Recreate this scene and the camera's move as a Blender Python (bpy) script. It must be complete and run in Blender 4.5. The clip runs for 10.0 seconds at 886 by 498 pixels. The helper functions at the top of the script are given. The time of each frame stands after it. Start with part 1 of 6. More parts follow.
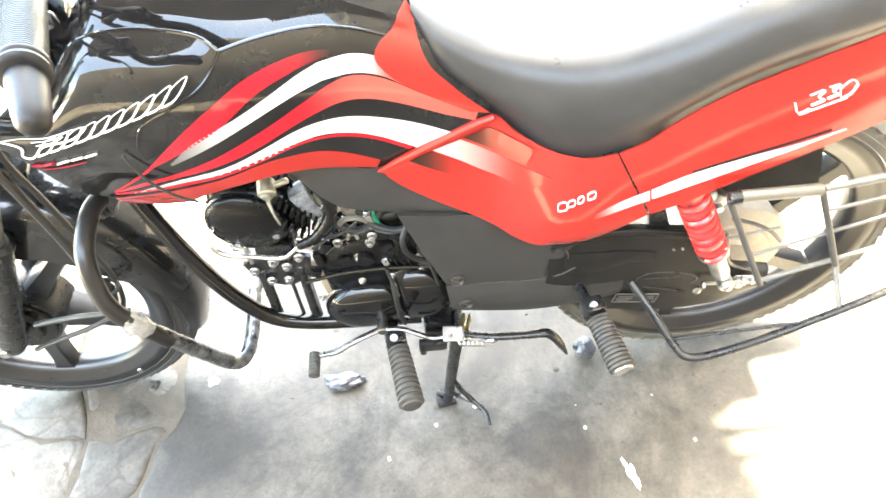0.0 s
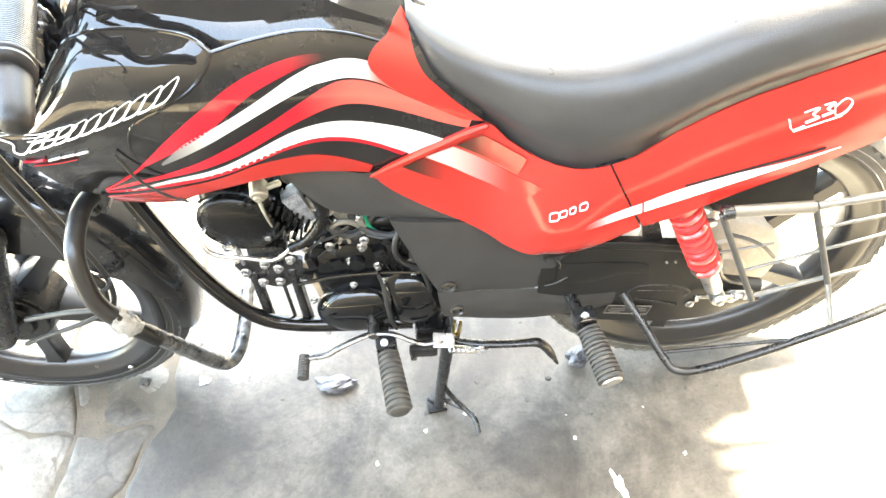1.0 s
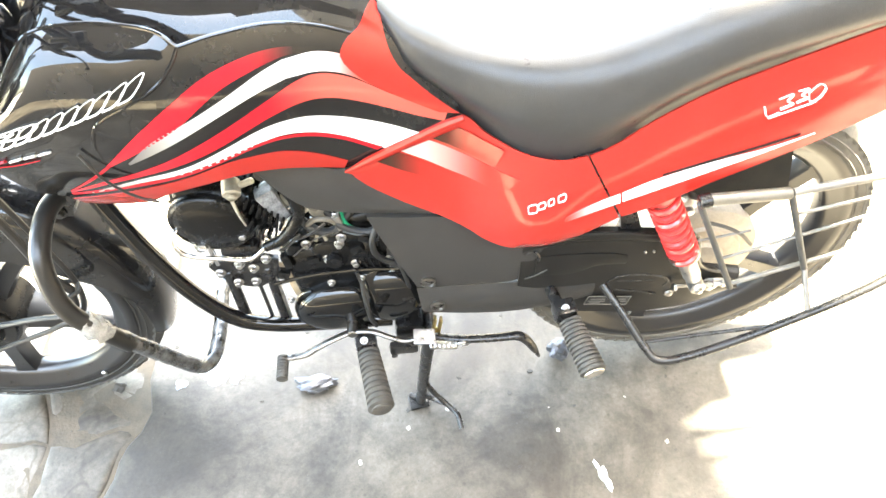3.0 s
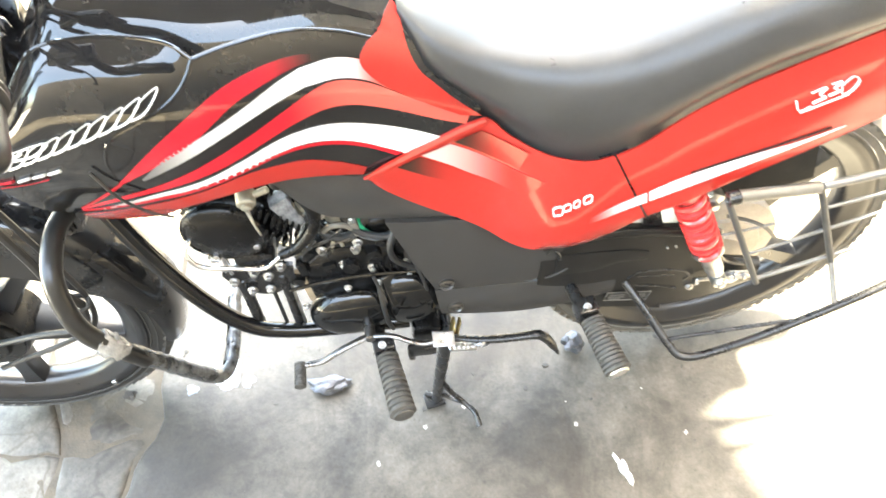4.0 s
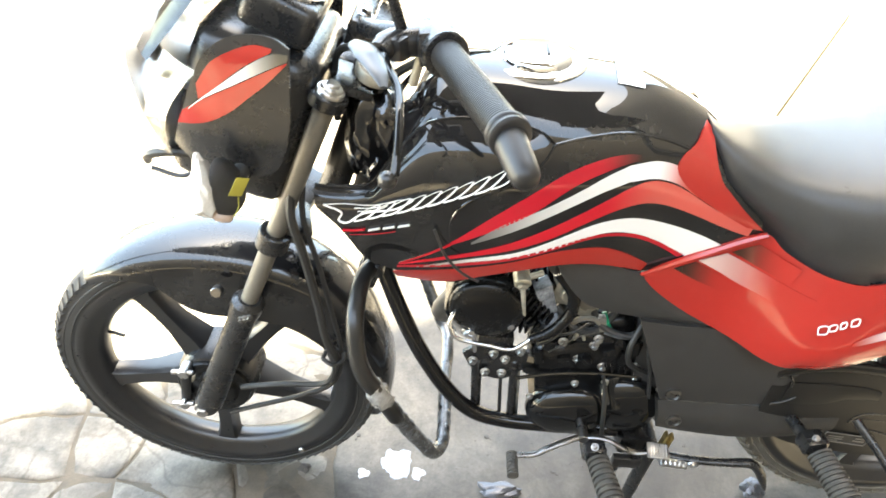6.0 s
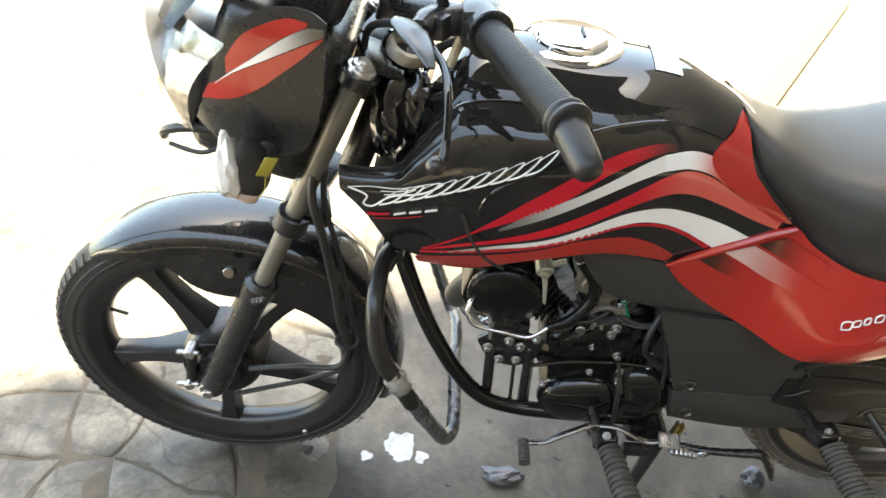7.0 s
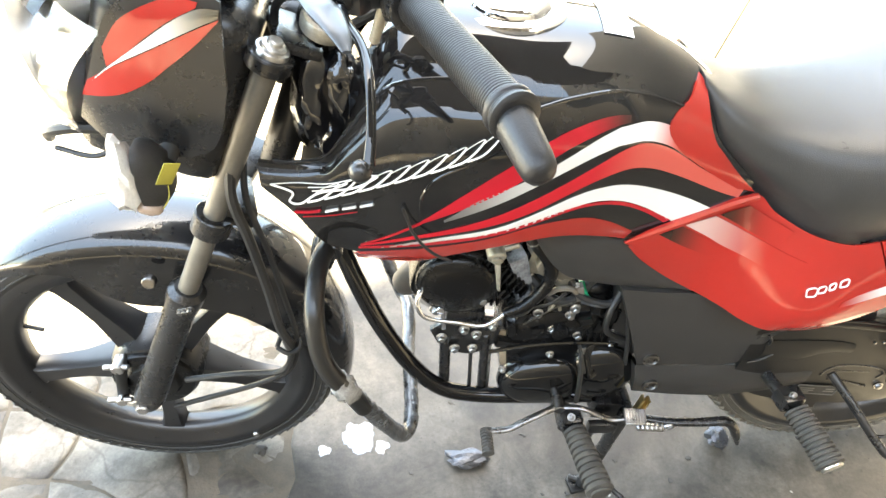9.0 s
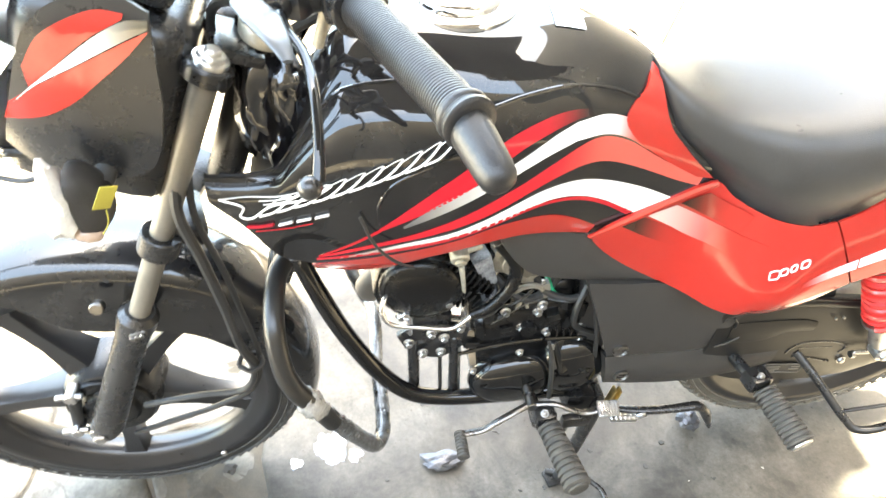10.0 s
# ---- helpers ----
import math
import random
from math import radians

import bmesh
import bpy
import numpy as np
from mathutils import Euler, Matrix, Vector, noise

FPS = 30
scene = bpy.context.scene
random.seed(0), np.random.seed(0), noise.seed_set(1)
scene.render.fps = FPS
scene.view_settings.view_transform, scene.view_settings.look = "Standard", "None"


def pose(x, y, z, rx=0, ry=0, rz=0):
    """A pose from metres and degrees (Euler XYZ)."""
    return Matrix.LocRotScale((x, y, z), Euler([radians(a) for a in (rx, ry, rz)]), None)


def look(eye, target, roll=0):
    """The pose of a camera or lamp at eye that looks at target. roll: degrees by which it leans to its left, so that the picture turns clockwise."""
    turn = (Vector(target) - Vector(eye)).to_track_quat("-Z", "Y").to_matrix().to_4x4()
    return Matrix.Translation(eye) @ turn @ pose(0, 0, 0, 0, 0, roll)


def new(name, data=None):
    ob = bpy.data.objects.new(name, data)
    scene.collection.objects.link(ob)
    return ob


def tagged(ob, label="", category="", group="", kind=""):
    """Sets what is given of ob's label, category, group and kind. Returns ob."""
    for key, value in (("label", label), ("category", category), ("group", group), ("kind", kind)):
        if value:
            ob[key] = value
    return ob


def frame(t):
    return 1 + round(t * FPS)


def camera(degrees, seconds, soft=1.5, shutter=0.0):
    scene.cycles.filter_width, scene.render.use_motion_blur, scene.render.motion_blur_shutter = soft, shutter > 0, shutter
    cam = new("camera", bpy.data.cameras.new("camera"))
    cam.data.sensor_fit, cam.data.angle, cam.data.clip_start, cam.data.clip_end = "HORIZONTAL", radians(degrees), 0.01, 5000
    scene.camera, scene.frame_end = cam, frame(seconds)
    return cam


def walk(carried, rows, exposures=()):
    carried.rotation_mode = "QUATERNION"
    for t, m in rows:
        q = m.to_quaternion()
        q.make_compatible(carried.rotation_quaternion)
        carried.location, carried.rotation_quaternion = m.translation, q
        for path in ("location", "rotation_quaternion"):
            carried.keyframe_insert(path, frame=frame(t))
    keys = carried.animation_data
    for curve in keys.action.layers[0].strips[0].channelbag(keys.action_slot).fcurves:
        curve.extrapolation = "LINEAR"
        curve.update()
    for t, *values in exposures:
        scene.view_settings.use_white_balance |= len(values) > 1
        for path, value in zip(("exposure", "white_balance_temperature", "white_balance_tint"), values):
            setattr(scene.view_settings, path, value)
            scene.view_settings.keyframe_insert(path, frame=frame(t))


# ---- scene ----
cam = camera(68.8, 10.0, soft=1.5, shutter=0.6)
PATH = [
    (0, (0.124, -0.731, 1.262), (0.167, 0.544, -0.278), -3.6),
    (0.5, (0.13, -0.728, 1.263), (0.125, 0.562, -0.265), -2.8),
    (1, (0.14, -0.727, 1.263), (0.177, 0.556, -0.27), -2.2),
    (1.5, (0.124, -0.734, 1.268), (0.142, 0.56, -0.257), -2.9),
    (2, (0.135, -0.726, 1.268), (0.184, 0.564, -0.259), -2.7),
    (2.5, (0.131, -0.722, 1.26), (0.178, 0.555, -0.278), -0.7),
    (2.7, (0.14, -0.721, 1.254), (0.222, 0.555, -0.284), -0.3),
    (4, (0.105, -0.676, 1.258), (0.225, 0.541, -0.324), -2.2),
    (4.5, (-0.012, -0.607, 1.273), (0.039, 0.708, -0.233), -2.6),
    (5, (-0.129, -0.604, 1.245), (-0.135, 0.755, -0.222), 2.6),
    (5.5, (-0.157, -0.694, 1.258), (-0.241, 0.809, -0.06), 0.8),
    (6, (-0.18, -0.78, 1.256), (-0.235, 0.774, -0.001), 0.6),
    (6.2, (-0.192, -0.788, 1.25), (-0.288, 0.747, -0.028), 0.2),
    (7.3, (-0.238, -0.747, 1.248), (-0.185, 0.746, -0.082), 4.6),
    (7.5, (-0.237, -0.739, 1.244), (-0.15, 0.722, -0.119), 5.2),
    (8, (-0.24, -0.706, 1.234), (-0.112, 0.74, -0.142), 5.2),
    (8.2, (-0.236, -0.694, 1.235), (-0.096, 0.738, -0.154), 4.1),
    (8.5, (-0.226, -0.687, 1.231), (-0.061, 0.738, -0.163), 4.3),
    (9, (-0.22, -0.676, 1.23), (-0.077, 0.749, -0.166), 3.1),
    (9.5, (-0.217, -0.664, 1.223), (-0.019, 0.722, -0.205), 4.0),
    (10, (-0.215, -0.651, 1.225), (0.038, 0.747, -0.182), 2.8),
]
walk(cam, [(t, look(eye, target, roll)) for t, eye, target, roll in PATH],
     exposures=[(t, e + (4.03 if t < 3 else 3.90), 8200, 1) for t, e in ((0, 1.46), (2.7, 1.52), (4.0, 1.44), (4.5, 1.10), (5.0, 0.50), (5.5, 1.05), (6.0, 0.50), (7.3, -0.44), (8.0, -0.42), (8.5, 0.14), (9.0, 0.60), (9.5, 0.80), (10.0, 1.15))])

# ---------------------------------------------------------------- light
world = bpy.data.worlds.new("open_sky")
scene.world = world
world.use_nodes = True
wn = world.node_tree.nodes
sky = wn.new("ShaderNodeTexSky")
sky.sky_type = "NISHITA"
sky.sun_disc = False
SUN_UP, SUN_TURN = 84.0, 40.0          # degrees above the horizon, and round from +y towards +x
sky.sun_elevation = radians(SUN_UP)
sky.sun_rotation = radians(SUN_TURN)
sky.air_density, sky.dust_density = 1.0, 2.5
world.node_tree.links.new(sky.outputs[0], wn["Background"].inputs[0])
wn["Background"].inputs[1].default_value = 0.15

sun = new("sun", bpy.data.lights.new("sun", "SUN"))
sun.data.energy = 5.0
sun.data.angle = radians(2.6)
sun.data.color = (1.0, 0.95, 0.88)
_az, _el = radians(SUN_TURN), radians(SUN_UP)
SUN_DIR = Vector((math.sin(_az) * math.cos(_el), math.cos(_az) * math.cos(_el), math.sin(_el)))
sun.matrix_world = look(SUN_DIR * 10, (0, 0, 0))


# ---------------------------------------------------------------- materials
def mat(name, base, rough=0.5, metal=0.0, coat=0.0, vary=0.12, scale=30.0, bump=0.0, bump_scale=200.0, second=None, spec=0.5):
    """A principled surface whose colour and gloss wander at two scales; bump adds fine relief."""
    m = bpy.data.materials.new(name)
    m.use_nodes = True
    nt = m.node_tree
    n, ln = nt.nodes, nt.links
    b = n["Principled BSDF"]
    b.inputs["Metallic"].default_value = metal
    b.inputs["Coat Weight"].default_value = coat
    b.inputs["Coat Roughness"].default_value = 0.04
    b.inputs["Specular IOR Level"].default_value = spec
    tc = n.new("ShaderNodeTexCoord")
    big = n.new("ShaderNodeTexNoise")
    big.inputs["Scale"].default_value = scale
    big.inputs["Detail"].default_value = 6
    ln.new(tc.outputs["Object"], big.inputs["Vector"])
    fine = n.new("ShaderNodeTexNoise")
    fine.inputs["Scale"].default_value = scale * 9
    fine.inputs["Detail"].default_value = 4
    ln.new(tc.outputs["Object"], fine.inputs["Vector"])
    mixn = n.new("ShaderNodeMath")
    mixn.operation = "MULTIPLY_ADD"
    ln.new(fine.outputs[0], mixn.inputs[0])
    mixn.inputs[1].default_value = 0.4
    ln.new(big.outputs[0], mixn.inputs[2])
    ramp = n.new("ShaderNodeValToRGB")
    lo = [c * (1 - vary) for c in base]
    hi = second or [min(1, c * (1 + vary)) for c in base]
    ramp.color_ramp.elements[0].position, ramp.color_ramp.elements[1].position = 0.45, 0.95
    ramp.color_ramp.elements[0].color = (*lo, 1)
    ramp.color_ramp.elements[1].color = (*hi, 1)
    ln.new(mixn.outputs[0], ramp.inputs[0])
    ln.new(ramp.outputs[0], b.inputs["Base Color"])
    rr = n.new("ShaderNodeMapRange")
    rr.inputs["From Min"].default_value, rr.inputs["From Max"].default_value = 0.4, 1.0
    rr.inputs["To Min"].default_value, rr.inputs["To Max"].default_value = rough * 0.85, min(1, rough * 1.25 + 0.01)
    ln.new(mixn.outputs[0], rr.inputs["Value"])
    ln.new(rr.outputs[0], b.inputs["Roughness"])
    if bump:
        bn = n.new("ShaderNodeTexNoise")
        bn.inputs["Scale"].default_value = bump_scale
        bn.inputs["Detail"].default_value = 5
        ln.new(tc.outputs["Object"], bn.inputs["Vector"])
        bp = n.new("ShaderNodeBump")
        bp.inputs["Strength"].default_value = bump
        bp.inputs["Distance"].default_value = 0.002
        ln.new(bn.outputs[0], bp.inputs["Height"])
        ln.new(bp.outputs[0], b.inputs["Normal"])
    return m


GLOSS_BLACK = mat("gloss_black_paint", (0.007, 0.007, 0.008), 0.06, coat=1.0, vary=0.2, scale=16, spec=0.0, second=(0.020, 0.019, 0.018))
RED = mat("red_paint", (0.35, 0.021, 0.016), 0.16, coat=1.0, vary=0.06, scale=10, spec=0.1)
RED.node_tree.nodes["Principled BSDF"].inputs["Coat Roughness"].default_value = 0.07
RED_DECAL = mat("red_decal", (0.42, 0.010, 0.020), 0.2, coat=0.8, vary=0.06, scale=10, spec=0.1)
WHITE_DECAL = mat("silver_white_decal", (0.72, 0.71, 0.69), 0.25, coat=0.7, vary=0.05, scale=14)
BLACK_DECAL = mat("black_decal", (0.014, 0.012, 0.011), 0.12, coat=1.0, vary=0.2, scale=14, spec=0.0)


def fade(name, a, b, x0, x1, rough=0.18, coat=1.0):
    """A printed decal whose colour runs along the machine; some ends hold painted sky gloss."""
    m = mat(name, a, rough, coat=coat, vary=0.05, scale=12, spec=0.1)
    m.node_tree.nodes["Principled BSDF"].inputs["Coat Roughness"].default_value = 0.07
    n, ln = m.node_tree.nodes, m.node_tree.links
    tc = n.new("ShaderNodeTexCoord")
    sx = n.new("ShaderNodeSeparateXYZ")
    ln.new(tc.outputs["Object"], sx.inputs[0])
    mr = n.new("ShaderNodeMapRange")
    mr.interpolation_type = "SMOOTHSTEP"
    mr.inputs["From Min"].default_value, mr.inputs["From Max"].default_value = x0, x1
    ln.new(sx.outputs["X"], mr.inputs["Value"])
    mx = n.new("ShaderNodeMix")
    mx.data_type = "RGBA"
    ln.new(mr.outputs[0], mx.inputs["Factor"])
    mx.inputs["A"].default_value, mx.inputs["B"].default_value = (*a, 1), (*b, 1)
    ln.new(mx.outputs["Result"], n["Principled BSDF"].inputs["Base Color"])
    return m


PAINT_RED = (0.35, 0.021, 0.016)
# red made paler: sky gloss on the upturned paint, put into the colour
SKY_GLOSS_RED = (0.50, 0.085, 0.065)
WHITE_IN = fade("white_stripe_fading_in", (0.12, 0.11, 0.105), (0.66, 0.65, 0.62), -0.17, -0.03)
WHITE_OUT = fade("white_flash_fading_out", (0.56, 0.42, 0.38), PAINT_RED, 0.13, 0.252)
BLACK_OUT = fade("black_flash_fading_out", (0.035, 0.016, 0.010), PAINT_RED, 0.185, 0.252)
BLACK_OUT_LOW = fade("lower_black_flash_fading_out", (0.035, 0.016, 0.010), PAINT_RED, 0.120, 0.180)
WHITE_TWO = fade("middle_stripe_fading_in", (0.30, 0.20, 0.19), (0.72, 0.71, 0.69), -0.235, -0.13)
RED_OUT = fade("red_stripe_fading_out", (0.44, 0.010, 0.022), (0.014, 0.012, 0.011), -0.03, 0.04)
WHITE_TAIL = fade("white_stripe_fading_to_glossed_red", (0.74, 0.73, 0.71), SKY_GLOSS_RED, 0.048, 0.100)
SALMON = fade("red_stripe_sky_gloss", (0.50, 0.010, 0.022), SKY_GLOSS_RED, -0.01, 0.07)
COWL_WHITE = fade("cowl_stripe_fading_in", (0.74, 0.72, 0.68), (0.10, 0.085, 0.06), -0.43, -0.362)
TAIL_IN = fade("tail_stripe_fading_in", PAINT_RED, (0.72, 0.70, 0.68), 0.343, 0.418)
SEAT = mat("seat_vinyl", (0.034, 0.0335, 0.033), 0.31, vary=0.15, scale=25, bump=0.25, bump_scale=900)
PLASTIC = mat("dark_grey_plastic", (0.032, 0.0304, 0.0288), 0.45, spec=0.3, vary=0.15, scale=40, bump=0.2, bump_scale=700)
SATIN = mat("satin_black_paint", (0.015, 0.0145, 0.0145), 0.26, vary=0.08, scale=30, bump=0.02, bump_scale=300)
ENGINE = mat("black_engine_casting", (0.0048, 0.0048, 0.0050), 0.24, spec=0.28, vary=0.3, scale=40, bump=0.25, bump_scale=350)
ENGINE_GLOSS = mat("black_engine_cover", (0.006, 0.006, 0.006), 0.14, spec=0.0, coat=0.85, vary=0.25, scale=20)
MUDGUARD = mat("black_mudguard_paint", (0.008, 0.008, 0.0085), 0.26, coat=0.9, vary=0.25, scale=14, spec=0.15)
MUDGUARD.node_tree.nodes["Principled BSDF"].inputs["Coat Roughness"].default_value = 0.07
GUARD_TUBE = mat("dull_black_tube", (0.010, 0.0098, 0.0095), 0.30, vary=0.2, scale=30, spec=0.45, bump=0.03, bump_scale=200)
CASE = mat("black_pressed_steel", (0.0115, 0.0108, 0.0100), 0.36, spec=0.22, vary=0.2, scale=30, bump=0.04, bump_scale=250)
RUBBER = mat("tyre_rubber", (0.027, 0.0265, 0.026), 0.68, vary=0.2, scale=30, bump=0.25, bump_scale=400, second=(0.040, 0.039, 0.037))
DUSTY_RUBBER = mat("dusty_tyre_rubber", (0.085, 0.078, 0.066), 0.8, vary=0.25, scale=30, bump=0.25, bump_scale=400, second=(0.15, 0.138, 0.118))
RIM = mat("satin_black_rim", (0.012, 0.012, 0.013), 0.30, coat=0.1, vary=0.2, scale=30)
GRIP = mat("grip_rubber", (0.010, 0.010, 0.011), 0.40, vary=0.15, scale=60, bump=0.2, bump_scale=800)
PEG = mat("dusty_peg_rubber", (0.035, 0.034, 0.032), 0.7, vary=0.25, scale=60, bump=0.3, bump_scale=600, second=(0.075, 0.070, 0.062))
CHROME = mat("chrome", (0.75, 0.76, 0.78), 0.07, metal=1.0, vary=0.08, scale=30)
STEEL = mat("dull_steel", (0.64, 0.63, 0.61), 0.3, metal=1.0, vary=0.25, scale=80, bump=0.1, bump_scale=500)
BOLT = mat("bright_bolt", (0.46, 0.455, 0.45), 0.28, metal=1.0, vary=0.25, scale=80)
WORN = mat("worn_dark_steel", (0.20, 0.195, 0.19), 0.28, metal=1.0, vary=0.3, scale=80, bump=0.1, bump_scale=500)
TAP = mat("dusty_pot_metal", (0.42, 0.39, 0.32), 0.45, metal=0.7, vary=0.3, scale=80, bump=0.2, bump_scale=400)
HUB = mat("dusty_cast_hub", (0.36, 0.31, 0.25), 0.5, metal=0.3, vary=0.25, scale=30, bump=0.2, bump_scale=200)
ALLOY = mat("brushed_silencer_alloy", (0.80, 0.79, 0.77), 0.38, metal=1.0, vary=0.08, scale=30)
MATTE = mat("matte_black_plastic", (0.009, 0.009, 0.009), 0.7, vary=0.25, scale=40, spec=0.15, bump=0.2, bump_scale=500)
PERCH = mat("pale_grey_casting", (0.085, 0.092, 0.10), 0.32, metal=0.4, vary=0.12, scale=40)
GRILLE_DARK = mat("dark_grille_paint", (0.07, 0.068, 0.064), 0.4, metal=0.3, vary=0.25, scale=60)
GRILLE = mat("grey_grille_paint", (0.17, 0.165, 0.155), 0.4, metal=0.5, vary=0.25, scale=60)
TIN = mat("cream_gasket_metal", (0.42, 0.34, 0.24), 0.4, metal=0.3, vary=0.2, scale=60)
ZINC = mat("yellow_zinc", (0.62, 0.47, 0.2), 0.35, metal=1.0, vary=0.25, scale=60)
FORK_GREY = mat("grey_fork_tube", (0.17, 0.155, 0.13), 0.38, metal=0.35, vary=0.15, scale=25)
ELBOW = mat("sooty_exhaust_casting", (0.075, 0.068, 0.060), 0.45, metal=0.2, vary=0.25, scale=40, bump=0.15, bump_scale=300)
SPRING_RED = mat("red_spring_paint", (0.55, 0.03, 0.03), 0.3, coat=0.4, vary=0.12, scale=40)
CABLE = mat("black_cable", (0.015, 0.015, 0.015), 0.45, vary=0.2, scale=60)
CLEAR_WRAP = mat("plastic_wrap", (0.010, 0.010, 0.010), 0.12, coat=0.7, vary=0.5, scale=55, bump=1.0, bump_scale=110, second=(0.11, 0.115, 0.12))
BLACK_FILM = mat("crumpled_black_film", (0.006, 0.006, 0.007), 0.12, coat=0.6, vary=0.3, scale=50, bump=0.2, bump_scale=60)
WHITE_FILM = mat("torn_film", (0.20, 0.20, 0.19), 0.2, coat=0.6, vary=0.6, scale=60, bump=1.0, bump_scale=120, second=(0.38, 0.37, 0.35))
YELLOW = mat("yellow_label", (0.38, 0.34, 0.06), 0.45, vary=0.1)
SMOKE = mat("clear_headlamp_glass", (0.50, 0.50, 0.48), 0.08, vary=0.1, spec=0.6)
LAMP_GLASS = mat("clear_lamp_glass", (0.95, 0.95, 0.94), 0.03, vary=0.02, spec=0.5)
LAMP_GLASS.node_tree.nodes["Principled BSDF"].inputs["Transmission Weight"].default_value = 1.0
LENS_FILM = mat("cloudy_film", (0.62, 0.62, 0.60), 0.15, coat=0.6, vary=0.2, scale=40, bump=0.6, bump_scale=120)
AMBER = mat("pale_indicator_lens", (0.36, 0.27, 0.21), 0.15, vary=0.15, scale=60)
CHIP = mat("pale_grit", (0.34, 0.32, 0.28), 0.8, vary=0.3, scale=60)
GREEN = mat("green_connector", (0.0, 0.22, 0.1), 0.4, vary=0.1)
GLASS_PLASTIC = mat("clear_grey_bowl", (0.10, 0.105, 0.11), 0.06, coat=1.0, vary=0.6, scale=50, bump=0.5, bump_scale=70, second=(0.38, 0.39, 0.40))
PAPER = mat("white_paper", (0.72, 0.70, 0.66), 0.8, vary=0.15, scale=60, bump=0.4, bump_scale=120)
FOIL = mat("crumpled_wrapper", (0.22, 0.23, 0.25), 0.3, metal=0.6, vary=0.6, scale=60, bump=1.0, bump_scale=120, second=(0.08, 0.08, 0.09))
TIMBER = mat("weathered_timber", (0.046, 0.040, 0.028), 0.8, vary=0.35, scale=18, bump=0.5, bump_scale=120)
WALL = mat("brown_plaster_wall", (0.12, 0.105, 0.088), 0.9, vary=0.12, scale=3, bump=0.4, bump_scale=60)
PLASTER = mat("grey_plaster", (0.12, 0.112, 0.102), 0.9, vary=0.12, scale=3, bump=0.4, bump_scale=60)
# for the added canopy: dark, so that gloss paint mirrors little overhead
CANOPY = mat("added_dark_canopy", (0.05, 0.047, 0.043), 0.9, vary=0.15, scale=3, bump=0.3, bump_scale=60)
SOIL = mat("dark_oil_dirt", (0.05, 0.045, 0.04), 0.8, vary=0.4, scale=40, bump=0.6, bump_scale=150)


def stone_floor(name, low, high, cracks=0.0):
    """Worn grey-brown stone slabs: broad stains, fine grit, dark damp patches."""
    m = mat(name, low, 0.55, vary=0.42, scale=2.6, bump=0.55, bump_scale=70, second=high)
    nt = m.node_tree
    n, ln = nt.nodes, nt.links
    b = n["Principled BSDF"]
    src = b.inputs["Base Color"].links[0].from_socket
    tc = n.new("ShaderNodeTexCoord")
    st = n.new("ShaderNodeTexNoise")
    st.inputs["Scale"].default_value, st.inputs["Detail"].default_value, st.inputs["Roughness"].default_value = 9.0, 12, 0.78
    ln.new(tc.outputs["Object"], st.inputs["Vector"])
    cr = n.new("ShaderNodeValToRGB")
    cr.color_ramp.elements[0].position, cr.color_ramp.elements[1].position = 0.38, 0.57
    cr.color_ramp.elements[0].color, cr.color_ramp.elements[1].color = (0.54, 0.52, 0.49, 1), (1.06, 1.05, 1.03, 1)
    ln.new(st.outputs[0], cr.inputs[0])
    mul = n.new("ShaderNodeMix")
    mul.data_type, mul.blend_type = "RGBA", "MULTIPLY"
    mul.inputs["Factor"].default_value = 1.0
    ln.new(src, mul.inputs["A"])
    ln.new(cr.outputs[0], mul.inputs["B"])
    gr = n.new("ShaderNodeTexNoise")
    gr.inputs["Scale"].default_value, gr.inputs["Detail"].default_value, gr.inputs["Roughness"].default_value = 130.0, 6, 0.75
    ln.new(tc.outputs["Object"], gr.inputs["Vector"])
    gc = n.new("ShaderNodeValToRGB")
    gc.color_ramp.elements[0].position, gc.color_ramp.elements[1].position = 0.32, 0.66
    gc.color_ramp.elements[0].color, gc.color_ramp.elements[1].color = (0.68, 0.67, 0.65, 1), (1.0, 1.0, 1.0, 1)
    ln.new(gr.outputs[0], gc.inputs[0])
    mul0 = n.new("ShaderNodeMix")
    mul0.data_type, mul0.blend_type = "RGBA", "MULTIPLY"
    mul0.inputs["Factor"].default_value = 1.0
    ln.new(mul.outputs["Result"], mul0.inputs["A"])
    ln.new(gc.outputs[0], mul0.inputs["B"])
    mul = mul0
    # broad dark spills with wandering edges
    wv = n.new("ShaderNodeTexNoise")
    wv.inputs["Scale"].default_value, wv.inputs["Detail"].default_value, wv.inputs["Roughness"].default_value, wv.inputs["Distortion"].default_value = 3.4, 9, 0.62, 0.9
    ln.new(tc.outputs["Object"], wv.inputs["Vector"])
    wc = n.new("ShaderNodeValToRGB")
    wc.color_ramp.elements[0].position, wc.color_ramp.elements[1].position = 0.40, 0.58
    wc.color_ramp.elements[0].color, wc.color_ramp.elements[1].color = (0.44, 0.41, 0.37, 1), (1.10, 1.08, 1.04, 1)
    ln.new(wv.outputs[0], wc.inputs[0])
    mul3 = n.new("ShaderNodeMix")
    mul3.data_type, mul3.blend_type = "RGBA", "MULTIPLY"
    mul3.inputs["Factor"].default_value = 1.0
    ln.new(mul.outputs["Result"], mul3.inputs["A"])
    ln.new(wc.outputs[0], mul3.inputs["B"])
    mul = mul3
    sp = n.new("ShaderNodeTexVoronoi")
    sp.inputs["Scale"].default_value = 34
    sp.inputs["Randomness"].default_value = 1.0
    ln.new(tc.outputs["Object"], sp.inputs["Vector"])
    dots = n.new("ShaderNodeValToRGB")
